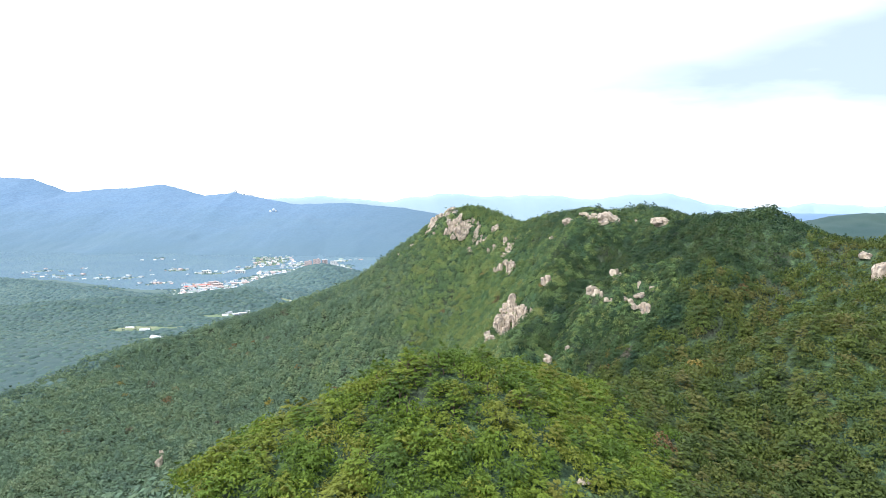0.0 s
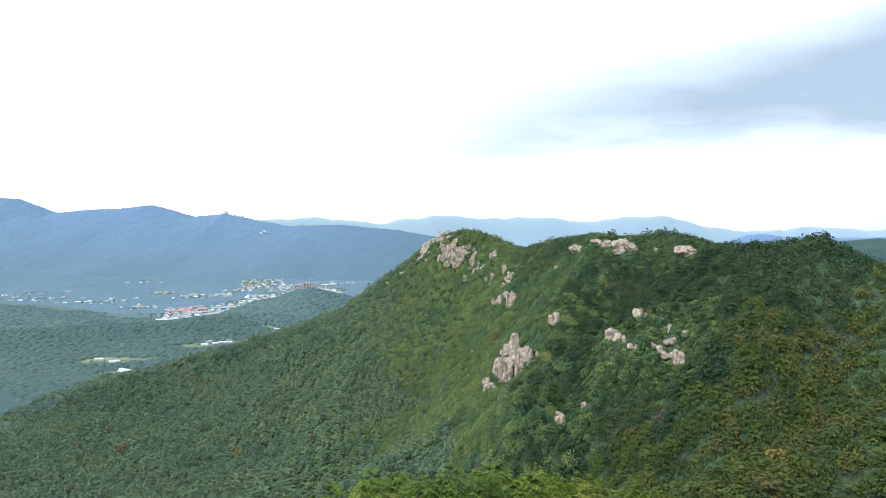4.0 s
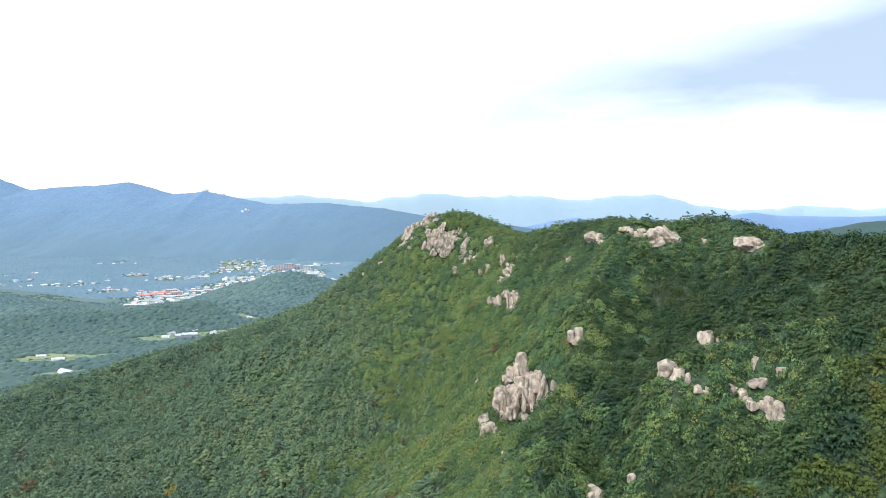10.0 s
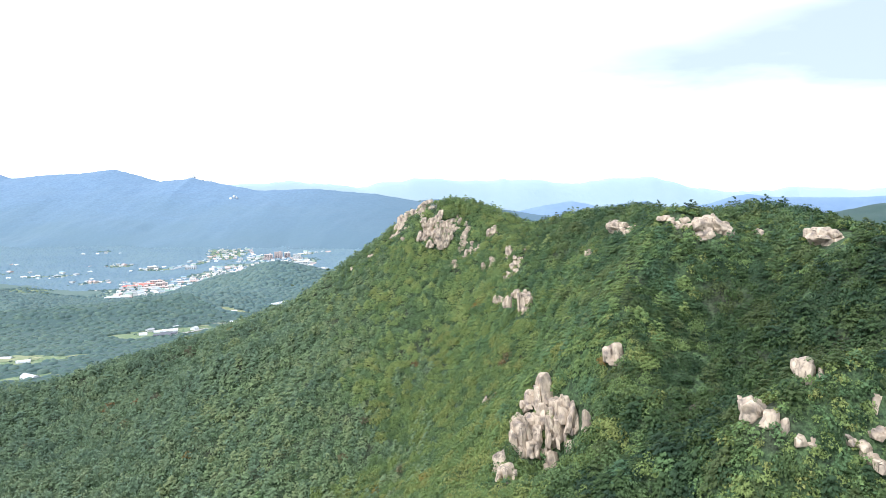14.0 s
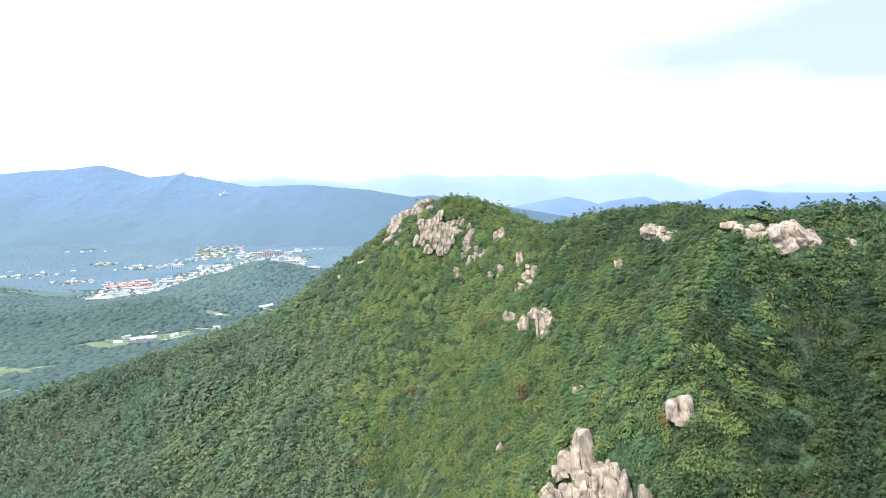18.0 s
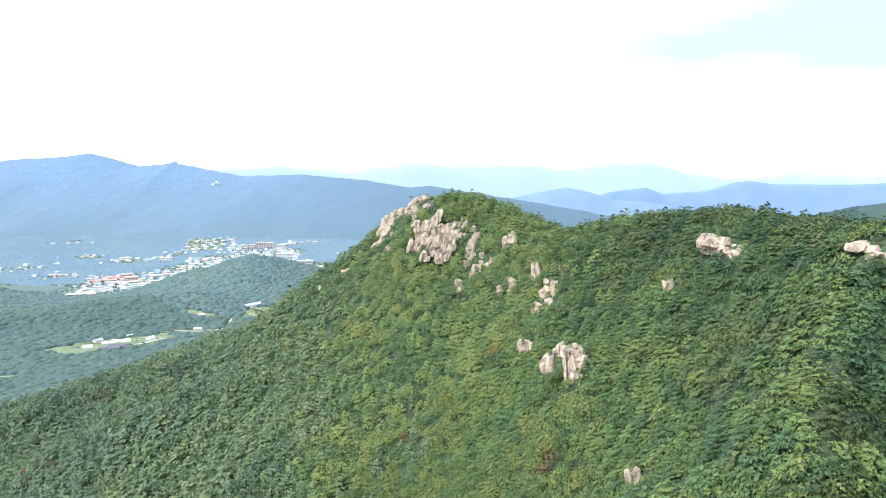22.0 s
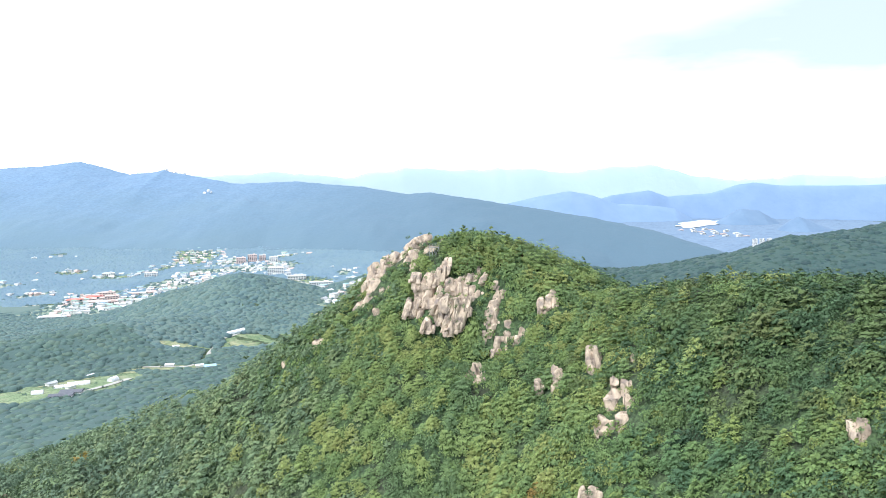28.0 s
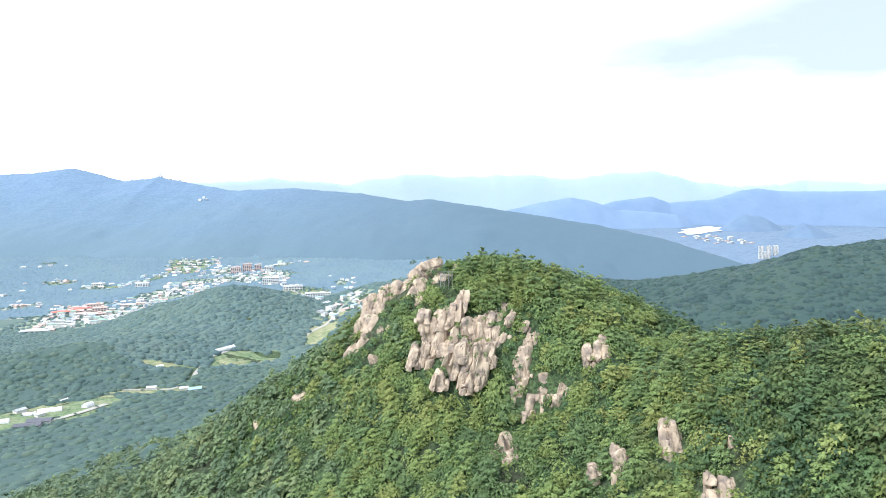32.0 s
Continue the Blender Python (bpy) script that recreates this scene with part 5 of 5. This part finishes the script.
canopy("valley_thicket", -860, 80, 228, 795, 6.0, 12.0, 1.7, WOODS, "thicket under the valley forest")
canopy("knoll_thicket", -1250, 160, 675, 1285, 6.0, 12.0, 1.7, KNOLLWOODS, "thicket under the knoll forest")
canopy("village_woods", -1900, 330, 1165, 2300, 9.0, 14.0, 2.0, HAZEWOODS, "bluish green woods round the village")
canopy("basin_woods", 100, 1300, 900, 1760, 8.0, 14.0, 8.0, HAZEWOODS, "bluish green woods in the basin beyond the ridge")
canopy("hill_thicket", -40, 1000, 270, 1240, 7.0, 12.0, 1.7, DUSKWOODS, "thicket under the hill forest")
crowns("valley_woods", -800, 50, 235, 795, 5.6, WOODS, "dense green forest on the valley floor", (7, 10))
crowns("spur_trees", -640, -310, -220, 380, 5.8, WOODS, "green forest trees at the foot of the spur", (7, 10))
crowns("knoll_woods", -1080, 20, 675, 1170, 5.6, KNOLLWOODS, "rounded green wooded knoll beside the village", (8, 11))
crowns("basin_trees", -1560, 250, 1165, 2300, 7.6, HAZEWOODS, "bluish green trees round the village", (10, 15), lambda x, y: (np.abs(x) < 0.69 * (y + 448)) & (x < 260 - 0.15 * (y - 1165)), DOME)
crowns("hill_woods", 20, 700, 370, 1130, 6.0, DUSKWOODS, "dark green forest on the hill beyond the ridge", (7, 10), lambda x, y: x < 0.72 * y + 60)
canopy("plain_woods", 150, 2700, 1640, 4260, 22.0, 44.0, 8.0, PLAINWOODS, "hazy bluish hazed woods on the plain before the lake")


def patch(name, cx, cy, a, b, turn, mat, label, lift=0.35, category="field", rough=0.12):
    """A piece of open ground that lies on the land, with an uneven edge."""
    a, b = a * 1.2, b * 1.2
    c, s = math.cos(radians(turn)), math.sin(radians(turn))
    rings, spokes = 7, 36
    P = [(0.0, 0.0)]
    for k in range(1, rings + 1):
        for q in range(spokes):
            g = q * 2 * math.pi / spokes
            e = (k / rings) * (1 + rough * math.sin(3 * g + cx) + rough * 0.6 * math.sin(7 * g + cy)) / max(abs(math.cos(g)), abs(math.sin(g))) ** 0.6
            P.append((a * e * math.cos(g), b * e * math.sin(g)))
    P = np.array(P)
    x, y = cx + P[:, 0] * c - P[:, 1] * s, cy + P[:, 0] * s + P[:, 1] * c
    z = height(x, y) + lift
    T = [(0, 1 + q, 1 + (q + 1) % spokes) for q in range(spokes)]
    for k in range(rings - 1):
        for q in range(spokes):
            i, j = 1 + k * spokes + q, 1 + k * spokes + (q + 1) % spokes
            T += [(i, i + spokes, j + spokes), (i, j + spokes, j)]
    return tagged(mesh_object(name, np.stack([x, y, z], 1), T, [mat], None, True), label, category, kind="structure")


patch("village_ground", -585, 1210, 135, 165, 0, YARD, "gardens and pale yards among the village houses", 0.3, "ground")
for cx, cy, a, b, turn, mat, label in ((-500, 1400, 100, 80, 30, YARD, "gardens between the two halves of the village"), (-585, 1820, 262, 70, 102, FIELD, "green plots and gardens on the village slope"),
                                       (-455, 1670, 80, 52, 110, YARD, "gardens and pale yards above the village"), (-440, 1540, 120, 58, 20, YARD, "yards along the village street"), (-330, 1560, 100, 62, 60, YARD, "gardens and pale yards in the upper village"),
                                       (-215, 1340, 90, 52, 130, FIELD, "green grounds round the public buildings"), (-100, 1010, 92, 36, 70, YARD, "grassy ground along the valley road"),
                                       (-800, 1580, 46, 34, 0, FIELD, "garden plots in a wooded hollow"), (-690, 1510, 58, 30, 0, FIELD, "garden plots beside the woods"),
                                       (-960, 1840, 36, 20, 0, FIELD, "garden plots below the far ridge"), (-297, 553, 72, 36, 60, FIELD, "green vegetable fields in the valley"),
                                       (-246, 626, 50, 17, 10, STUBBLE, "dry yellowish grass bank beside the lane"), (-190, 785, 64, 26, 50, FIELD, "bright green field before the knoll"),
                                       (-268, 716, 14, 11, 0, STUBBLE, "bare yellow clearing in the woods"), (-122, 905, 66, 16, 80, STUBBLE, "yellow-green terraces beside the road"),
                                       (-315, 572, 20, 7, 60, STUBBLE, "strip of dry grass in the fields"), (-205, 765, 16, 8, 50, STUBBLE, "pale crop plot before the knoll"),
                                       (-520, 1900, 30, 12, 100, STUBBLE, "pale green terraces above the village"), (-150, 1200, 26, 14, 100, STUBBLE, "yellow-green playing field"),
                                       (-378, 392, 60, 30, 20, FIELD, "yellow-green farm fields at the foot of the spur"), (-335, 326, 36, 16, 30, FIELD, "small field beside a big greenhouse"),
                                       (-392, 398, 22, 9, 20, STUBBLE, "dry strip in the farm fields"), (-352, 378, 14, 6, 50, STUBBLE, "bare yellowish bank in the farm fields"),
                                       (-800, 1150, 54, 80, 30, FIELD, "terraced plots in the lower valley"), (-900, 1420, 80, 32, 20, YARD, "pale yards in a side valley"),
                                       (-1090, 1440, 80, 30, 20, FIELD, "plots at the mouth of a side valley"), (-990, 1270, 46, 30, 0, FIELD, "small plots in the woods"), (-600, 1600, 64, 26, 60, YARD, "orchards and yards beside the village"), (-760, 1330, 56, 24, 50, YARD, "yards west of the village"),
                                       (-1180, 1560, 66, 26, 30, YARD, "yards under the far slope"), (-330, 1750, 50, 22, 80, FIELD, "gardens on the upper slope"), (-150, 1420, 44, 20, 100, YARD, "yards in the upper valley")):
    patch("field", cx, cy, a, b, turn, mat, label, 0.7 if mat in (STUBBLE, GREENROOF) else 0.35)


def lane(name, points, width, label):
    """A lane of concrete laid along the land."""
    P = []
    for (ax, ay), (bx, by) in zip(points, points[1:]):
        for k in range(8):
            P.append((ax + (bx - ax) * k / 8, ay + (by - ay) * k / 8))
    P = np.array(P + [points[-1]], float)
    for _ in range(3):
        P[1:-1] = (P[:-2] + 2 * P[1:-1] + P[2:]) / 4
    d = np.gradient(P, axis=0)
    side = np.stack([-d[:, 1], d[:, 0]], 1) / np.hypot(d[:, 0], d[:, 1])[:, None] * width / 2
    L, R = P + side, P - side
    V = np.concatenate([np.c_[L, height(L[:, 0], L[:, 1]) + 1.0], np.c_[R, height(R[:, 0], R[:, 1]) + 1.0]])
    n = len(P)
    T = [q for k in range(n - 1) for q in ((k, n + k, n + k + 1), (k, n + k + 1, k + 1))]
    return tagged(mesh_object(name, V, T, [LANE], None, True), label, "road", kind="structure")


lane("road_1", [(-375, 520), (-352, 566), (-334, 598), (-318, 617), (-290, 628), (-251, 630), (-227, 630), (-217, 660), (-226, 700), (-232, 764), (-208, 818), (-150, 850), (-118, 930), (-104, 1010), (-128, 1120), (-170, 1240)], 4.5, "pale concrete lane winding through the fields")
lane("road_2", [(-285, 517), (-279, 536), (-270, 556), (-262, 578)], 6.0, "bare sandy farm track beside dark sheds")
lane("road_3", [(-480, 1500), (-520, 1610), (-560, 1700), (-590, 1840), (-640, 1990)], 8.0, "pale straight road climbing through the village")
lane("road_4", [(-170, 1240), (-250, 1380), (-330, 1480), (-430, 1520), (-500, 1440), (-560, 1330), (-640, 1230)], 7.0, "pale main street of the village")


# ---- buildings ----
def gable(bm, w, d, h, rise, eave=0.5):
    """A pitched roof with thickness over walls w by d, h high."""
    a, b = w / 2 + eave, d / 2 + eave
    v = [bm.verts.new(q) for q in ((-a, -b, h), (a, -b, h), (a, b, h), (-a, b, h), (-a, 0, h + rise), (a, 0, h + rise),
                                   (-a, -b, h - 0.25), (a, -b, h - 0.25), (a, b, h - 0.25), (-a, b, h - 0.25))]
    for q in ((0, 1, 5, 4), (2, 3, 4, 5), (0, 4, 3), (1, 2, 5), (9, 8, 7, 6), (6, 7, 1, 0), (7, 8, 2, 1), (8, 9, 3, 2), (9, 6, 0, 3)):
        bm.faces.new([v[k] for k in q])
    return bm


def keep_mesh(name, bm, mat):
    me = bpy.data.meshes.new(name)
    bm.to_mesh(me)
    bm.free()
    me.materials.append(mat)
    return me


ROOFS = [(WHITEROOF, "white"), (GREYROOF, "grey"), (PINKROOF, "faded red"), (WHITEROOF, "white"), (BLUEROOF, "blue"), (GREYROOF, "grey"), (GREYROOF, "grey"), (GREENROOF, "green"), (PINKROOF, "faded red"), (WHITEROOF, "white")]
HOUSES = []
for k, (roof_mat, colour) in enumerate(ROOFS):
    w, d, h = 8 + (k * 37 % 5) * 1.1, 7 + (k * 23 % 4), 3.2 + 2.6 * (k % 3 == 1)
    wall = keep_mesh("wall", box(bmesh.new(), (w, d, h + 2), Matrix.Translation((0, 0, h / 2 - 1))), BRICK if k in (2, 8) else PALE)
    if k % 3 == 1:
        top = keep_mesh("roof", box(bmesh.new(), (w + 0.5, d + 0.5, 0.5), Matrix.Translation((0, 0, h + 0.25)), 0.08), roof_mat)
    else:
        top = keep_mesh("roof", gable(bmesh.new(), w, d, h, 1.9), roof_mat)
    glass = bmesh.new()
    box(glass, (1.5, 0.12, 1.3), Matrix.Translation((-0.28 * w, -d / 2 - 0.03, h * 0.55)))
    HOUSES.append((wall, top, keep_mesh("window", glass, PANE), colour, 0.45 * w))


FURTHER = []


def house(x, y, turn, k, where, grow=1.0):
    wall, top, glass, colour, apart = HOUSES[k % len(HOUSES)]
    at = pose(x, y, float(height(x, y)) + 0.3, 0, 0, turn) @ Matrix.Scale(grow, 4)
    if y > 1560 and len(FURTHER) < 160:
        FURTHER.append((wall, top, at))
        return
    ob = thing("house", at, label="small house with a %s roof %s" % (colour, where), category="house", group="houses " + where)
    part_of("wall", wall, ob)
    part_of("roof", top, ob)
    part_of("window", glass, ob)
    part_of("window", glass, ob, Matrix.Translation((apart, 0, 0)))


def quarter(corners, count, seed, where, turn, spacing=13.0):
    """Houses set out in rough rows inside a four-cornered quarter."""
    r = random.Random(seed)
    placed = []
    tries = 0
    a, b, c, d = (Vector(q) for q in corners)
    while len(placed) < count and tries < count * 40:
        tries += 1
        u, v = r.random(), r.random()
        p = a.lerp(b, u).lerp(d.lerp(c, u), v)
        if all((p - q).length > spacing for q in placed):
            placed.append(p)
            house(p.x, p.y, turn + r.choice((0, 0, 90, 180)) + r.uniform(-8, 8), r.randrange(10), where, r.uniform(0.7, 1.12))


quarter([(-690, 1330), (-495, 1390), (-440, 1180), (-590, 1060)], 150, 1, "in the village", 14, 11.5)
quarter([(-545, 1530), (-400, 1500), (-440, 1380), (-510, 1370)], 50, 8, "in the village centre", 20)
quarter([(-690, 1990), (-560, 2030), (-465, 1650), (-590, 1600)], 75, 2, "on the village slope", 20, 14)
quarter([(-450, 1530), (-390, 1670), (-310, 1630), (-250, 1400)], 60, 3, "in the upper village", 30)
quarter([(-130, 940), (-150, 1080), (-70, 1075), (-75, 960)], 18, 4, "beside the valley road", 60, 12)


def hamlet(x, y, count, seed, where, reach, lean=0.0):
    """Houses strewn loosely round a spot, thinning outwards, in a drift along one direction."""
    r = random.Random(seed)
    for k in range(count):
        u, v = r.gauss(0, reach), r.gauss(0, reach * 0.4)
        c, q = math.cos(radians(lean)), math.sin(radians(lean))
        house(x + u * c - v * q, y + u * q + v * c, r.uniform(0, 180), r.randrange(10), where, r.uniform(0.7, 1.15))


hamlet(-800, 1590, 9, 5, "in a wooded hollow", 34, 20)
hamlet(-690, 1518, 12, 6, "beside the woods", 52, 10)
hamlet(-930, 1790, 5, 7, "below the far ridge", 30)
hamlet(-890, 1420, 13, 9, "in the side valley", 50, 25)
hamlet(-1100, 1450, 12, 10, "at the valley mouth", 60, 15)
hamlet(-990, 1268, 8, 11, "in the lower woods", 40, 40)
hamlet(-1180, 1560, 9, 13, "under the far slope", 60, 30)
hamlet(-600, 1600, 16, 14, "between orchards and woods", 60, 60)
hamlet(-760, 1330, 10, 15, "west of the village", 50, 50)
hamlet(-330, 1750, 10, 16, "on the upper slope", 50, 80)
hamlet(-150, 1420, 10, 17, "in the upper valley", 40, 100)
quarter([(-500, 1760), (-430, 1720), (-400, 1600), (-500, 1580)], 26, 12, "above the village", 20, 14)
# the furthest houses, joined
bm, used = bmesh.new(), []
for wall, top, at in FURTHER:
    for me in (wall, top):
        before = len(bm.faces)
        bm.from_mesh(me)
        bm.verts.ensure_lookup_table()
        bm.faces.ensure_lookup_table()
        if me.materials[0] not in used:
            used.append(me.materials[0])
        slot = used.index(me.materials[0])
        fresh = bm.faces[before:]
        for fc in fresh:
            fc.material_index = slot
        bmesh.ops.transform(bm, matrix=at, verts=list({v for fc in fresh for v in fc.verts}))
me = bpy.data.meshes.new("far_houses")
bm.to_mesh(me)
bm.free()
for mat in used:
    me.materials.append(mat)
tagged(new("far_houses", me), "scattered small houses on the far slope of the village", "houses", kind="stuff")

# garden trees among the houses
gx_, gy_, rg = scatter(-1250, -60, 930, 2080, 10.0, 77)
inside = (clearing(gx_, gy_) > 0.02) & (rg.rand(len(gx_)) < 0.72)
gx_, gy_, ng = gx_[inside], gy_[inside], int(inside.sum())
gw_ = rg.uniform(4.5, 9.0, ng)
spread("garden_trees", np.stack([gx_, gy_, height(gx_, gy_) - 0.4, gw_, gw_ * 0.55, rg.uniform(0, 6.28, ng)], 1), FAR, KNOLLWOODS, "round green garden trees among the village houses")
gx_, gy_, rg = scatter(-440, -150, 280, 820, 6.0, 78)
inside = (clearing(gx_, gy_) > 0.0) & (rg.rand(len(gx_)) < 0.11)
gx_, gy_, ng = gx_[inside], gy_[inside], int(inside.sum())
gw_ = rg.uniform(2.5, 6.0, ng)
spread("field_trees", np.stack([gx_, gy_, height(gx_, gy_) + 0.2, gw_, gw_ * 0.75, rg.uniform(0, 6.28, ng)], 1), BROAD_MID, WOODS, "small green trees and hedges between the fields")


def shed(x, y, w, d, h, turn, roof_mat, label):
    ob = thing("shed", pose(x, y, float(height(x, y)) + 0.4, 0, 0, turn), label=label, category="shed")
    part("wall", box(bmesh.new(), (w, d, h + 1), Matrix.Translation((0, 0, h / 2 - 0.5))), PALE, ob)
    part("roof", gable(bmesh.new(), w, d, h, h * 0.4), roof_mat, ob)


shed(-287, 521, 17, 9, 3.4, 8, DARKROOF, "dark grey farm shed beside the sandy track")
shed(-289, 508, 18, 7, 3, 8, DARKROOF, "low dark shed at the field's edge")
shed(-202, 622, 11, 7, 3, 20, BLUEROOF, "farm shed with a bright blue roof")
shed(-214, 628, 7, 5, 2.6, 20, WHITEROOF, "small white-roofed shed by the lane")
shed(-245, 632, 8, 5, 2.6, 10, WHITEROOF, "white-roofed hut on the grass bank")
shed(-300, 545, 7, 5, 2.6, 60, WHITEROOF, "small white-roofed hut in the fields")
shed(-322, 556, 8, 6, 2.8, 60, GREYROOF, "small grey hut in the valley fields")
shed(-262, 700, 6, 5, 2.6, 30, WHITEROOF, "white hut in the yellow clearing")


def tunnel(x, y, long, wide, turn, label):
    """A plastic greenhouse: a half-round skin on hoops, with end walls."""
    ob = thing("greenhouse", pose(x, y, float(height(x, y)) + 0.4, 0, 0, turn), label=label, category="greenhouse", group="greenhouses in the fields")
    bm = bmesh.new()
    rows_ = []
    for e in (-long / 2, long / 2):
        rows_.append([bm.verts.new((e, wide / 2 * math.cos(a), wide * 0.55 * math.sin(a) - 0.2)) for a in np.linspace(0, math.pi, 9)])
    for k in range(8):
        bm.faces.new((rows_[0][k], rows_[1][k], rows_[1][k + 1], rows_[0][k + 1]))
    for q in rows_:
        bm.faces.new(q)
    part("skin", bm, WHITEROOF, ob, "white plastic skin")
    for k in range(5):
        hoop = bmesh.new()
        e = -long / 2 + long * k / 4
        for a in np.linspace(0, math.pi, 7)[:-1]:
            b = a + math.pi / 6
            m = Vector((e, (wide / 2 + 0.05) * math.cos((a + b) / 2), (wide * 0.55 + 0.05) * math.sin((a + b) / 2) - 0.2))
            box(hoop, (0.12, 0.12, wide * 0.3), Matrix.Translation(m) @ Matrix.Rotation(-math.pi / 2 + (a + b) / 2 + math.pi / 2, 4, "X"))
        part("hoop", hoop, STEEL, ob)


tunnel(-330, 322, 17, 8, 150, "big white plastic greenhouse at the foot of the spur")
tunnel(-372, 385, 12, 5, 30, "white greenhouse in the farm fields")
tunnel(-398, 402, 10, 4, 10, "small white greenhouse in the farm fields")
tunnel(-224, 793, 34, 7, 55, "long white plastic greenhouse before the knoll")
tunnel(-300, 560, 18, 6, 20, "white plastic greenhouse in the fields")
tunnel(-310, 548, 10, 5, 20, "short white greenhouse in the fields")
tunnel(-275, 572, 8, 7, 70, "small domed white greenhouse")
tunnel(-318, 526, 9, 6, 20, "white greenhouse by the farm track")
tunnel(-306, 590, 12, 4, 60, "low white greenhouse at the wood's edge")


def block(name, x, y, w, d, floors, turn, wall_mat, roof_mat, label, columns=6, storey=3.2, category="building"):
    """A larger building: body, flat roof with a parapet, and rows of windows, each its own part."""
    ob = thing(name, pose(x, y, float(height(x, y)) + 0.2, 0, 0, turn), label=label, category=category)
    h = floors * storey
    part("wall", box(bmesh.new(), (w, d, h + 3), Matrix.Translation((0, 0, h / 2 - 1.5)), 0.05), wall_mat, ob)
    roof = part("roof", box(bmesh.new(), (w + 0.6, d + 0.6, 0.7), Matrix.Translation((0, 0, h + 0.35)), 0.1), roof_mat, ob)
    part("stair_head", box(bmesh.new(), (w * 0.2, d * 0.4, 2.4), Matrix.Translation((w * 0.2, 0, h + 1.9)), 0.05), wall_mat, roof)
    me = keep_mesh("window", box(bmesh.new(), (w / columns * 0.6, 0.2, storey * 0.5)), PANE)
    for f in range(floors):
        for c in range(columns):
            part_of("window", me, ob, Matrix.Translation(((c + 0.5) / columns * w - w / 2, -d / 2 - 0.05, (f + 0.55) * storey)))


block("school", -178, 1268, 46, 12, 3, 4, PALE, WHITEROOF, "long white school building beside a yellow field", 10)
block("hall", -243, 1376, 38, 22, 2, 8, PALE, GREYROOF, "wide white hall with a grey roof", 7, 4.0)
block("apartment_house", -300, 1442, 34, 12, 5, 6, PALE, WHITEROOF, "white apartment house above the knoll", 8)
block("apartment_house", -345, 1640, 20, 14, 4, 10, PALE, WHITEROOF, "square white apartment house in the upper village", 4)
block("apartment_house", -420, 1625, 22, 14, 5, 12, BRICK, PINKROOF, "red brick apartment house in the upper village", 5)
block("apartment_house", -398, 1648, 22, 14, 6, 12, BRICK, PINKROOF, "tall red brick apartment house", 5)
block("apartment_house", -376, 1662, 16, 12, 5, 12, BRICK, WHITEROOF, "red brick house with a white roof", 4)
block("warehouse", -640, 1268, 42, 16, 1, 24, PALE, REDROOF, "long warehouse with a bright red roof", 6, 5.0)
block("warehouse", -622, 1290, 34, 16, 1, 24, PALE, REDROOF, "warehouse with a red roof at the village edge", 5, 5.0)
block("inn", -575, 1262, 24, 16, 3, 16, BRICK, PINKROOF, "pinkish brick inn in the village", 5)
block("inn", -560, 1215, 30, 14, 2, 16, BRICK, PINKROOF, "low brick inn with a faded red roof", 6)
block("inn", -600, 1300, 26, 14, 3, 10, BRICK, PINKROOF, "brick guest house in the village", 5)
block("warehouse", -588, 1072, 44, 12, 1, 8, PALE, WHITEROOF, "low white warehouse at the village edge", 6, 4.0)
block("guest_house", -590, 1500, 26, 14, 3, 5, PALE, WHITEROOF, "white guest house in the trees", 5)
block("guest_house", -700, 1535, 24, 14, 2, 5, PALE, WHITEROOF, "white two-storey guest house beside the woods", 5)
for x0, y0 in ((1222, 2330), (1250, 2344), (1268, 2420), (1300, 2428), (1332, 2438)):
    block("apartment_tower", x0, y0, 18, 13, 15 if y0 > 2400 else 11, -26, PALE, GREYROOF, "pale high-rise apartment tower on the plain", 4, 2.8)
for k in range(16):
    block("apartment_house", 1330 + (k % 4) * 52 + 9 * (k % 3), 2920 + (k // 4) * 120, 26, 14, 3 + k % 3, 20, BRICK if k % 3 == 0 else PALE, PINKROOF if k % 3 == 0 else WHITEROOF, "pale block of the town beside the lake", 4)

# the lake, the bare stones on the far ridge
patch("lake", 1650, 3740, 270, 85, 46, GLARELAKE, "bright lake on the plain between blue hills", 9.0, "water", 0.22)


# ---- the lookout on the summit ----
def lookout(x, y, z):
    """A steel-legged timber viewing deck with rails."""
    ob = thing("lookout_deck", pose(x, y, z, 0, 0, 12), label="small timber viewing deck on steel legs by the summit rocks", category="deck")
    for k in range(9):
        part("board", box(bmesh.new(), (3.6, 0.27, 0.06), Matrix.Translation((0, -1.2 + 0.3 * k, 0)), 0.01), TIMBER, ob)
    part("frame", box(box(bmesh.new(), (3.7, 0.12, 0.2), Matrix.Translation((0, -1.3, -0.14))), (3.7, 0.12, 0.2), Matrix.Translation((0, 1.3, -0.14))), STEEL, ob)
    for px in (-1.7, -0.6, 0.6, 1.7):
        for py in (-1.25, 1.2):
            part("leg", box(bmesh.new(), (0.14, 0.14, 3.6 if py < 0 else 2.4), Matrix.Translation((px, py, -1.9 if py < 0 else -1.3)), 0.02), STEEL, ob)
        part("rail_post", box(bmesh.new(), (0.09, 0.09, 1.1), Matrix.Translation((px, -1.3, 0.58)), 0.01), STEEL, ob)
    for h in (0.4, 0.75, 1.12):
        part("rail", box(bmesh.new(), (3.6, 0.07, 0.07), Matrix.Translation((0, -1.3, h)), 0.01), STEEL, ob)
    for sx in (-1, 1):
        part("brace", box(bmesh.new(), (0.08, 0.08, 3.0), Matrix.Translation((sx * 1.1, -1.25, -1.5)) @ Matrix.Rotation(sx * 0.45, 4, "Y")), STEEL, ob)


lookout(9.0, 189.5, 274.2)
